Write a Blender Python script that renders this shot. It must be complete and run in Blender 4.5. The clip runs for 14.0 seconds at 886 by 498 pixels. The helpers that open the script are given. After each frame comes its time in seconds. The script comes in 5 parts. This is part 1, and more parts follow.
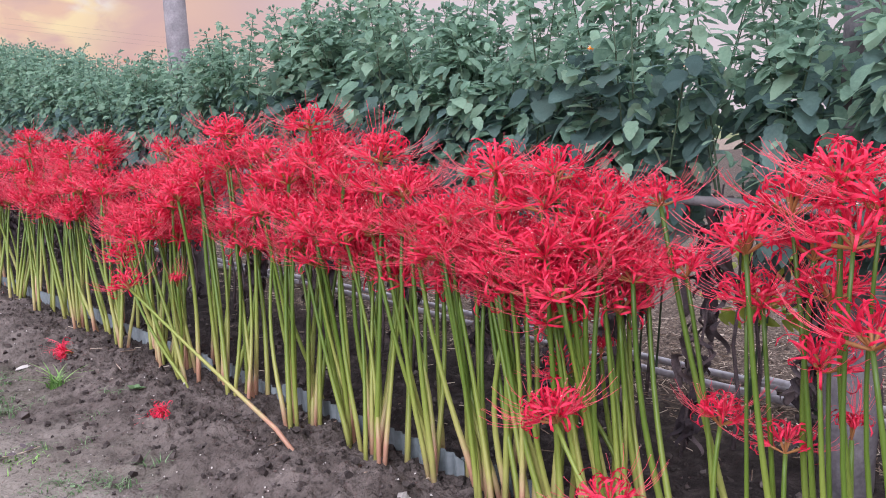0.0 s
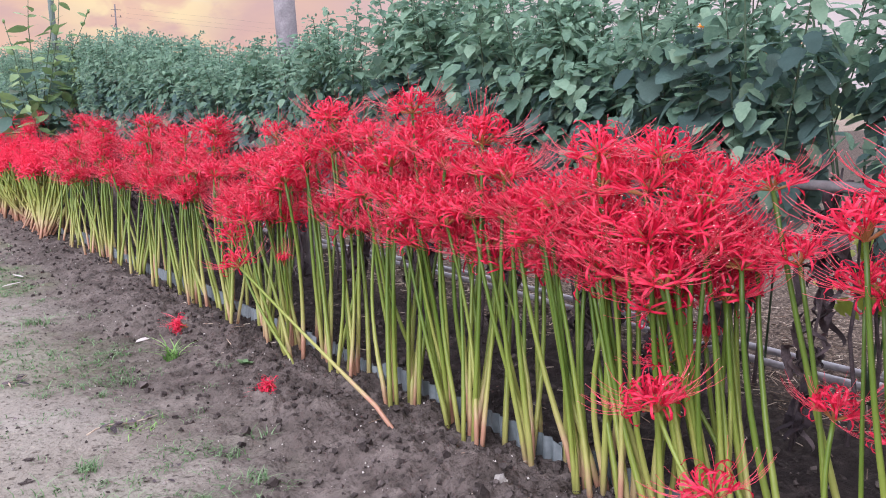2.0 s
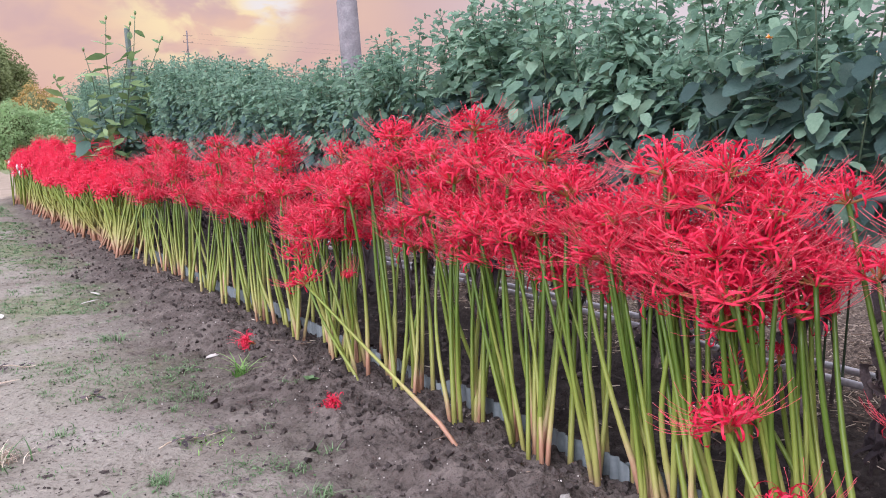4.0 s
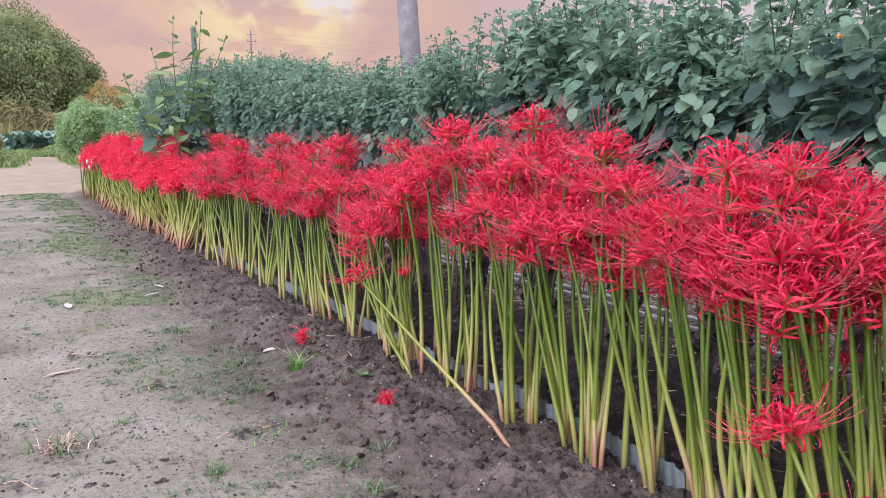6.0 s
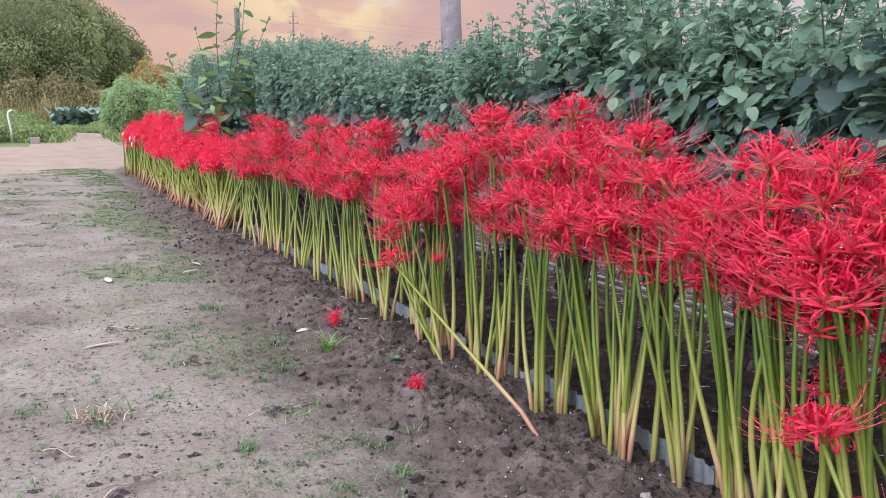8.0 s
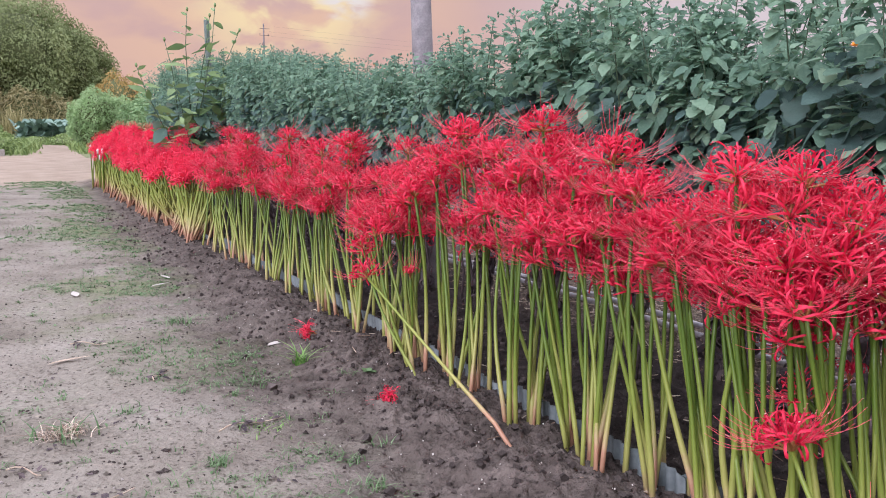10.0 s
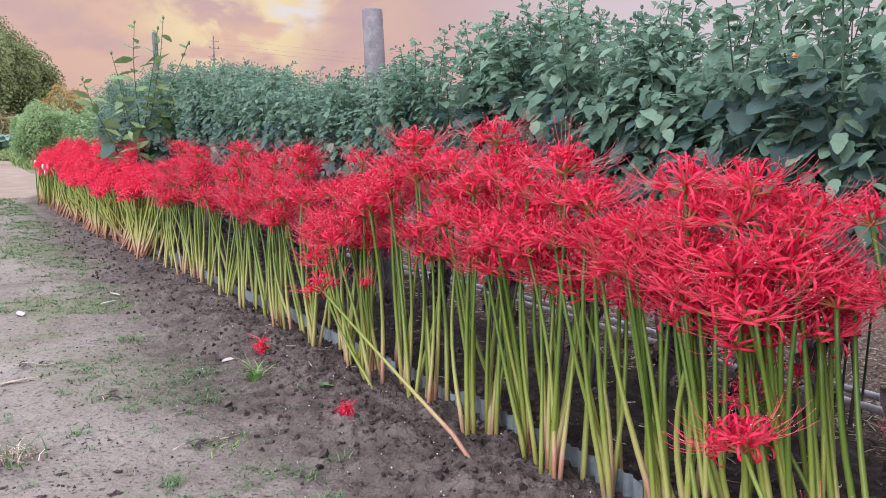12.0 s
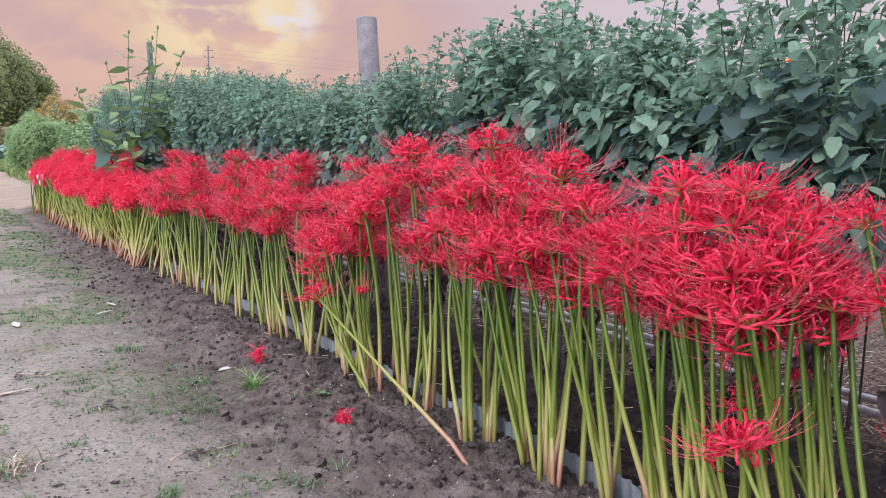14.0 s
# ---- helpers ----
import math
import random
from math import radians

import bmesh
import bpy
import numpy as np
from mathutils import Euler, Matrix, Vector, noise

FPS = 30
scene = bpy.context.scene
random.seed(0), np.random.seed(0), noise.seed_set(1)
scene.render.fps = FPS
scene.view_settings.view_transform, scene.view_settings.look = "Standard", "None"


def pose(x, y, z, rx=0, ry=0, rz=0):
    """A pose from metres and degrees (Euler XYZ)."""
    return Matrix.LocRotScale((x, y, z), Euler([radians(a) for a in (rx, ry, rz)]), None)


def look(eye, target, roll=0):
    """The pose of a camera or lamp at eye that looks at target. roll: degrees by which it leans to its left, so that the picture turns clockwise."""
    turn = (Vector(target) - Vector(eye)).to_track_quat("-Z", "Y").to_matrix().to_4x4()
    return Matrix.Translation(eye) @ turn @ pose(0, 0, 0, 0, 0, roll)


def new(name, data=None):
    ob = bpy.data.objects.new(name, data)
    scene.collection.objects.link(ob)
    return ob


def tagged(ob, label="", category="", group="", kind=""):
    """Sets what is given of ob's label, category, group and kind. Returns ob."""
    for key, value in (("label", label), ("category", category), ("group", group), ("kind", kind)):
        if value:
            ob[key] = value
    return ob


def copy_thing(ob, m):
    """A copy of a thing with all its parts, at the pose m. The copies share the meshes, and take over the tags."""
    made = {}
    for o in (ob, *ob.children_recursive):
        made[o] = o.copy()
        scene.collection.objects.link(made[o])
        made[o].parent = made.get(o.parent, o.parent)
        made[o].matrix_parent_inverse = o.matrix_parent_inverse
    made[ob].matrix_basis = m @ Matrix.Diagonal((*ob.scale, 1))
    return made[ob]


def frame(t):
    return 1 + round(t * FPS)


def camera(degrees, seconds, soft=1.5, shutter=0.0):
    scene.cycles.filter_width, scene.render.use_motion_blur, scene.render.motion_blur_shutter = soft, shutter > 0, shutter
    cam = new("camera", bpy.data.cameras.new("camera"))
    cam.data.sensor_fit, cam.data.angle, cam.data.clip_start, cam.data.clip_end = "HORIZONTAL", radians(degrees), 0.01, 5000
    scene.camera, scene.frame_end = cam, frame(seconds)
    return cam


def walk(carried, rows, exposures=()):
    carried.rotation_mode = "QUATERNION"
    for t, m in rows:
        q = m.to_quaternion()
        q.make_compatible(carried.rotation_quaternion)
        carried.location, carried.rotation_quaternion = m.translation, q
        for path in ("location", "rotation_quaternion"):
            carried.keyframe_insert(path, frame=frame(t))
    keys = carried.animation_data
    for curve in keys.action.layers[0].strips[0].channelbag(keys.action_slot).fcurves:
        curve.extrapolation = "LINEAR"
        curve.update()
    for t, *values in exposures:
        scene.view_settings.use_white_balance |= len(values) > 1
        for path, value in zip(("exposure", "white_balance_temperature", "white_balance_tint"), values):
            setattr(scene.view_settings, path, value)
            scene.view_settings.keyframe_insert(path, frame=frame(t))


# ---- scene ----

cam = camera(57.2, 14.0, 1.0)
EYE = 0.62


def aim(yaw, pitch, roll):
    """The camera's pose on its one standpoint, by degrees to the left, up and clockwise."""
    a, p = radians(yaw), radians(pitch)
    way = Vector((-math.sin(a) * math.cos(p), math.cos(a) * math.cos(p), math.sin(p)))
    eye = Vector((0, 0, EYE))
    return look(eye, eye + way, roll)


ROWS = [
    (0, -43.84, -8.83, -0.12), (0.5, -41.89, -9.37, -0.05), (1, -40.12, -9.78, -0.05), (1.5, -38.31, -9.93, -0.17),
    (2, -36.69, -9.99, -0.55), (2.5, -35.37, -9.75, -0.88), (3, -34.07, -9.30, -1.22), (4.25, -31.79, -8.61, -1.60),
    (5.5, -29.49, -8.58, -1.39), (6, -28.23, -8.68, -1.14), (6.5, -26.99, -8.85, -0.69), (7, -26.06, -9.27, -0.11),
    (8.3, -25.77, -9.62, 0.34), (9.5, -26.97, -9.01, 0.36), (10, -27.74, -8.78, 0.33), (10.5, -28.65, -8.56, 0.31),
    (11, -29.55, -8.32, 0.25), (11.5, -30.33, -8.15, 0.04), (12, -30.92, -7.96, -0.13), (12.5, -31.27, -7.84, -0.32),
    (13, -31.36, -7.71, -0.45), (13.5, -31.37, -7.55, -0.53), (14, -31.19, -7.47, -0.60),
]
walk(cam, [(t, aim(*row)) for t, *row in ROWS], [(0.0, 0.04, 6080, 12), (2.0, 0.11, 6080, 12), (3.0, 0.10, 6080, 12), (5.5, -0.06, 6150, 12), (9.5, -0.07, 6150, 12), (14.0, -0.10, 6080, 12)])

# ---- world and light ----
world = bpy.data.worlds.new("evening_sky")
scene.world = world
world.use_nodes = True
SKY_GLOW = 1.0


def direction(az, el):
    a, e = radians(az), radians(el)
    return (math.sin(a) * math.cos(e), math.cos(a) * math.cos(e), math.sin(e))


def build_sky():
    nt = world.node_tree
    n, l = nt.nodes, nt.links
    n.clear()
    out, bg = n.new("ShaderNodeOutputWorld"), n.new("ShaderNodeBackground")
    bg.inputs[1].default_value = SKY_GLOW
    l.new(bg.outputs[0], out.inputs[0])
    co = n.new("ShaderNodeTexCoord").outputs["Generated"]
    sep = n.new("ShaderNodeSeparateXYZ")
    l.new(co, sep.inputs[0])
    # evening air: salmon at the horizon, lilac grey above, bright overhead
    ramp = n.new("ShaderNodeValToRGB")
    e = ramp.color_ramp.elements
    e[0].position, e[0].color = 0.0, (0.64, 0.41, 0.36, 1)
    e[1].position, e[1].color = 1.0, (2.5, 2.5, 2.85, 1)
    for p, c in ((0.05, (0.71, 0.44, 0.38, 1)), (0.16, (0.67, 0.455, 0.43, 1)), (0.4, (1.9, 1.84, 2.04, 1))):
        k = e.new(p)
        k.color = c
    l.new(sep.outputs[2], ramp.inputs[0])

    def noise_of(scale, detail, stretch, lo, hi):
        mp = n.new("ShaderNodeMapping")
        mp.inputs["Scale"].default_value = stretch
        l.new(co, mp.inputs[0])
        tx = n.new("ShaderNodeTexNoise")
        tx.inputs["Scale"].default_value, tx.inputs["Detail"].default_value, tx.inputs["Distortion"].default_value = scale, detail, 0.4
        l.new(mp.outputs[0], tx.inputs[0])
        mr = n.new("ShaderNodeMapRange")
        mr.interpolation_type = "SMOOTHSTEP"
        mr.inputs[1].default_value, mr.inputs[2].default_value = lo, hi
        l.new(tx.outputs[0], mr.inputs[0])
        return mr.outputs[0]

    def lobe(az, el, lo, hi):
        dp = n.new("ShaderNodeVectorMath")
        dp.operation = "DOT_PRODUCT"
        l.new(co, dp.inputs[0])
        dp.inputs[1].default_value = direction(az, el)
        mr = n.new("ShaderNodeMapRange")
        mr.interpolation_type = "SMOOTHSTEP"
        mr.inputs[1].default_value, mr.inputs[2].default_value = math.cos(radians(lo)), math.cos(radians(hi))
        l.new(dp.outputs["Value"], mr.inputs[0])
        return mr.outputs[0]

    def times(a, b):
        m = n.new("ShaderNodeMath")
        m.operation = "MULTIPLY"
        l.new(a, m.inputs[0])
        if isinstance(b, float):
            m.inputs[1].default_value = b
        else:
            l.new(b, m.inputs[1])
        return m.outputs[0]

    def mixed(fac, base, colour):
        m = n.new("ShaderNodeMix")
        m.data_type = "RGBA"
        l.new(fac, m.inputs[0])
        l.new(base, m.inputs[6])
        m.inputs[7].default_value = (*colour, 1)
        return m.outputs[2]

    c = ramp.outputs[0]
    c = mixed(times(noise_of(7, 6, (1, 1, 2.6), 0.42, 0.68), 0.2), c, (0.60, 0.42, 0.41))
    # the lit side of the clouds towards the set sun
    glow = lobe(16, 10, 17, 3)
    c = mixed(times(times(glow, noise_of(9, 6, (1, 1, 2.2), 0.36, 0.62)), 0.85), c, (0.86, 0.56, 0.40))
    c = mixed(times(times(lobe(17, 9.5, 8, 1.5), noise_of(16, 6, (1, 1, 1.8), 0.40, 0.58)), 0.9), c, (1.0, 0.80, 0.46))
    c = mixed(times(lobe(21, 8.6, 2.4, 0.4), noise_of(18, 5, (1, 1, 3), 0.38, 0.56)), c, (0.88, 0.80, 0.76))
    # pale clear air to the right of the glow
    c = mixed(times(lobe(62, 8, 34, 10), 0.75), c, (0.78, 0.70, 0.74))
    l.new(c, bg.inputs[0])


build_sky()

sun = new("sun", bpy.data.lights.new("sun", "SUN"))
sun.data.energy, sun.data.angle, sun.data.color = 3.0, radians(50), (0.95, 0.955, 1.045)
sun.matrix_world = look((-9, -2.5, 5.4), (0, 1, 0))

# ---- materials ----


def mat(name, colours, scale=8.0, rough=0.7, bump=0.3, bump_scale=None, space="Object", spec=0.3, translucent=0.0, island=0.0, rand=0.0, metal=0.0, detail=5.0, bump_dist=0.004):
    """A surface from two or three colours mixed by noise at two scales, with fine relief."""
    m = bpy.data.materials.new(name)
    m.use_nodes = True
    n, l = m.node_tree.nodes, m.node_tree.links
    p = n["Principled BSDF"]
    p.inputs["Roughness"].default_value = rough
    p.inputs["Metallic"].default_value = metal
    p.inputs["Specular IOR Level"].default_value = spec
    co = n.new("ShaderNodeTexCoord").outputs[space]
    a = n.new("ShaderNodeTexNoise")
    a.inputs["Scale"].default_value, a.inputs["Detail"].default_value = scale, detail
    l.new(co, a.inputs[0])
    b = n.new("ShaderNodeTexNoise")
    b.inputs["Scale"].default_value, b.inputs["Detail"].default_value = scale * 7.3, 3
    l.new(co, b.inputs[0])
    s = n.new("ShaderNodeMath")
    s.operation = "MULTIPLY_ADD"
    s.inputs[1].default_value = 0.4
    l.new(b.outputs[0], s.inputs[0])
    k = n.new("ShaderNodeMath")
    k.operation = "MULTIPLY"
    k.inputs[1].default_value = 0.6
    l.new(a.outputs[0], k.inputs[0])
    l.new(k.outputs[0], s.inputs[2])
    fac = s.outputs[0]
    for amount, node, sock in ((island, "ShaderNodeNewGeometry", "Random Per Island"), (rand, "ShaderNodeObjectInfo", "Random")):
        if amount:
            g = n.new(node)
            w = n.new("ShaderNodeMath")
            w.operation = "MULTIPLY_ADD"
            w.inputs[1].default_value = amount
            l.new(g.outputs[sock], w.inputs[0])
            sh = n.new("ShaderNodeMath")
            sh.operation = "SUBTRACT"
            sh.inputs[1].default_value = amount / 2
            l.new(fac, sh.inputs[0])
            l.new(sh.outputs[0], w.inputs[2])
            fac = w.outputs[0]
    ramp = n.new("ShaderNodeValToRGB")
    e = ramp.color_ramp.elements
    e[0].position, e[0].color = 0.30, (*colours[0], 1)
    e[1].position, e[1].color = 0.70, (*colours[-1], 1)
    if len(colours) == 3:
        e.new(0.5).color = (*colours[1], 1)
    l.new(fac, ramp.inputs[0])
    l.new(ramp.outputs[0], p.inputs["Base Color"])
    if bump:
        h = n.new("ShaderNodeTexNoise")
        h.inputs["Scale"].default_value, h.inputs["Detail"].default_value = bump_scale or scale * 5, 5
        l.new(co, h.inputs[0])
        bn = n.new("ShaderNodeBump")
        bn.inputs["Strength"].default_value, bn.inputs["Distance"].default_value = bump, bump_dist
        l.new(h.outputs[0], bn.inputs["Height"])
        l.new(bn.outputs[0], p.inputs["Normal"])
    if translucent:
        tr = n.new("ShaderNodeBsdfTranslucent")
        l.new(ramp.outputs[0], tr.inputs[0])
        mx = n.new("ShaderNodeMixShader")
        mx.inputs[0].default_value = translucent
        l.new(p.outputs[0], mx.inputs[1])
        l.new(tr.outputs[0], mx.inputs[2])
        l.new(mx.outputs[0], n["Material Output"].inputs[0])
    return m


M = {}
M["petal"] = mat("petal_red", [(0.60, 0.011, 0.052), (0.74, 0.022, 0.076), (0.84, 0.052, 0.110)], 60, 0.42, 0.25, 300, spec=0.3, translucent=0.32, rand=0.45)
M["filament"] = mat("filament_red", [(0.81, 0.065, 0.12), (0.88, 0.16, 0.20)], 60, 0.4, 0, translucent=0.2)
M["anther"] = mat("anther_pale", [(0.52, 0.16, 0.15), (0.76, 0.50, 0.46)], 300, 0.7, 0, island=0.6)
M["calyx"] = mat("calyx_green", [(0.24, 0.09, 0.035), (0.32, 0.15, 0.05)], 80, 0.5, 0)
M["leaf"] = mat("chrysanthemum_leaf", [(0.120, 0.190, 0.180), (0.168, 0.260, 0.236), (0.222, 0.332, 0.290)], 30, 0.85, 0.35, 220, spec=0.08, translucent=0.55, island=0.4)
M["leaf_single"] = mat("chrysanthemum_leaf_single", [(0.102, 0.162, 0.150), (0.142, 0.218, 0.196), (0.188, 0.275, 0.242)], 30, 0.85, 0.4, 220, spec=0.08, translucent=0.55, rand=0.6)
M["young"] = mat("young_leaf", [(0.155, 0.25, 0.185), (0.22, 0.342, 0.245), (0.31, 0.445, 0.315)], 30, 0.8, 0.2, 200, spec=0.1, translucent=0.5, island=0.5)
M["green_stem"] = mat("green_stalk", [(0.05, 0.085, 0.05), (0.10, 0.14, 0.085)], 40, 0.6, 0.1)
M["dry"] = mat("dry_leaf", [(0.04, 0.03, 0.034), (0.075, 0.057, 0.06), (0.14, 0.105, 0.105)], 40, 0.9, 0.5, 160, island=0.5)
M["wood"] = mat("weathered_wood", [(0.13, 0.118, 0.125), (0.215, 0.195, 0.205), (0.30, 0.275, 0.28)], 22, 0.85, 0.6, 90)
M["post_wood"] = mat("grey_post", [(0.10, 0.09, 0.098), (0.165, 0.15, 0.16), (0.24, 0.22, 0.23)], 22, 0.85, 0.6, 90)
M["darkwood"] = mat("dark_wood", [(0.09, 0.08, 0.08), (0.18, 0.16, 0.16)], 25, 0.85, 0.6, 90)
M["pipe"] = mat("grey_pipe", [(0.20, 0.18, 0.19), (0.36, 0.34, 0.36), (0.46, 0.44, 0.45)], 12, 0.45, 0.1, spec=0.5)
M["plastic"] = mat("grey_plastic", [(0.075, 0.088, 0.092), (0.115, 0.132, 0.137), (0.165, 0.182, 0.185)], 14, 0.5, 0.1, spec=0.4, rand=0.3)
M["clod"] = mat("soil_clod", [(0.034, 0.027, 0.025), (0.068, 0.055, 0.050), (0.120, 0.098, 0.090)], 40, 0.95, 0.8, 200, island=0.35, spec=0.1)
M["crumb"] = mat("dry_crumb", [(0.05, 0.042, 0.038), (0.15, 0.128, 0.115), (0.30, 0.265, 0.24)], 60, 0.95, 0.5, island=1.0, spec=0.1)
M["straw"] = mat("straw", [(0.22, 0.15, 0.11), (0.42, 0.32, 0.24), (0.6, 0.5, 0.4)], 30, 0.85, 0.1, island=0.8, spec=0.2)
M["grass"] = mat("grass_blade", [(0.07, 0.135, 0.05), (0.12, 0.205, 0.085), (0.19, 0.275, 0.14)], 20, 0.6, 0, translucent=0.25, island=0.7)
M["white"] = mat("pale_scrap", [(0.38, 0.34, 0.30), (0.58, 0.54, 0.50)], 60, 0.7, 0.2)
M["orange"] = mat("orange_petal", [(0.75, 0.22, 0.01), (0.9, 0.36, 0.03)], 80, 0.5, 0, translucent=0.3)
M["bush"] = mat("far_leaf", [(0.13, 0.22, 0.10), (0.21, 0.33, 0.15), (0.30, 0.42, 0.21)], 3, 0.7, 0, translucent=0.2, island=0.4)
M["ivy"] = mat("ivy_leaf", [(0.175, 0.215, 0.095), (0.255, 0.30, 0.138), (0.345, 0.385, 0.185)], 0.6, 0.75, 0, translucent=0.2, island=0.12, spec=0.15)
M["bush_pale"] = mat("pale_shrub_leaf", [(0.27, 0.39, 0.19), (0.36, 0.49, 0.25), (0.45, 0.58, 0.32)], 2, 0.8, 0, translucent=0.5, island=0.3, spec=0.15)
M["reed"] = mat("dry_reed", [(0.24, 0.22, 0.10), (0.34, 0.31, 0.15), (0.46, 0.41, 0.22)], 3, 0.8, 0, translucent=0.2, island=0.7)
M["weedy"] = mat("weed_leaf", [(0.13, 0.19, 0.06), (0.21, 0.285, 0.095), (0.29, 0.37, 0.14)], 3, 0.7, 0, translucent=0.25, island=0.7)
M["olive"] = mat("olive_leaf", [(0.21, 0.205, 0.095), (0.33, 0.30, 0.15), (0.46, 0.40, 0.22)], 3, 0.8, 0, translucent=0.2, island=0.4)
M["rust"] = mat("rust_leaf", [(0.33, 0.22, 0.07), (0.46, 0.33, 0.13)], 3, 0.8, 0, translucent=0.2, island=0.7)
M["cabbage"] = mat("cabbage_leaf", [(0.10, 0.175, 0.135), (0.20, 0.29, 0.235)], 6, 0.6, 0, island=0.6)
M["bark"] = mat("bark", [(0.06, 0.045, 0.035), (0.13, 0.10, 0.08)], 8, 0.9, 0.6, 30)
# heart of the far bushes, with their inner shade put into the colour
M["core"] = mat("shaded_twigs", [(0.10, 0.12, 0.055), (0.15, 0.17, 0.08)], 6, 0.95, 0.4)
M["stone"] = mat("pale_stone", [(0.22, 0.20, 0.18), (0.36, 0.33, 0.30)], 30, 0.9, 0.6, 100)
M["concrete"] = mat("concrete_pole", [(0.13, 0.11, 0.115), (0.19, 0.165, 0.17)], 3, 0.9, 0.2)
M["wire"] = mat("wire_dark", [(0.12, 0.1, 0.1), (0.16, 0.13, 0.13)], 3, 0.7, 0)
M["steel"] = mat("white_paint", [(0.62, 0.62, 0.62), (0.8, 0.8, 0.8)], 10, 0.4, 0.05)


def scape_material():
    """Flower stalk: rosy cream at the ground, yellow green, then fresh green towards the flower."""
    m = bpy.data.materials.new("scape")
    m.use_nodes = True
    n, l = m.node_tree.nodes, m.node_tree.links
    p = n["Principled BSDF"]
    p.inputs["Roughness"].default_value = 0.38
    p.inputs["Specular IOR Level"].default_value = 0.4
    uv = n.new("ShaderNodeTexCoord")
    sep = n.new("ShaderNodeSeparateXYZ")
    l.new(uv.outputs["Object"], sep.inputs[0])
    nz = n.new("ShaderNodeTexNoise")
    nz.inputs["Scale"].default_value = 45
    l.new(uv.outputs["Object"], nz.inputs[0])
    oi = n.new("ShaderNodeObjectInfo")
    a = n.new("ShaderNodeMath")
    a.operation = "MULTIPLY_ADD"
    a.inputs[1].default_value = 0.16
    l.new(oi.outputs["Random"], a.inputs[0])
    b = n.new("ShaderNodeMath")
    b.operation = "MULTIPLY_ADD"
    b.inputs[1].default_value = 0.06
    l.new(nz.outputs[0], b.inputs[0])
    l.new(sep.outputs[2], b.inputs[2])
    s = n.new("ShaderNodeMath")
    s.operation = "SUBTRACT"
    s.inputs[1].default_value = 0.082
    l.new(b.outputs[0], s.inputs[0])
    l.new(s.outputs[0], a.inputs[2])
    ramp = n.new("ShaderNodeValToRGB")
    e = ramp.color_ramp.elements
    e[0].position, e[0].color = 0.0, (0.47, 0.25, 0.165, 1)
    e[1].position, e[1].color = 0.42, (0.070, 0.124, 0.018, 1)
    for pos, c in ((0.022, (0.48, 0.345, 0.185, 1)), (0.06, (0.39, 0.37, 0.115, 1)), (0.16, (0.232, 0.280, 0.052, 1)), (0.28, (0.112, 0.178, 0.024, 1))):
        e.new(pos).color = c
    l.new(a.outputs[0], ramp.inputs[0])
    l.new(ramp.outputs[0], p.inputs["Base Color"])
    tr = n.new("ShaderNodeBsdfTranslucent")
    l.new(ramp.outputs[0], tr.inputs[0])
    mx = n.new("ShaderNodeMixShader")
    mx.inputs[0].default_value = 0.15
    l.new(p.outputs[0], mx.inputs[1])
    l.new(tr.outputs[0], mx.inputs[2])
    l.new(mx.outputs[0], n["Material Output"].inputs[0])
    return m


M["scape"] = scape_material()


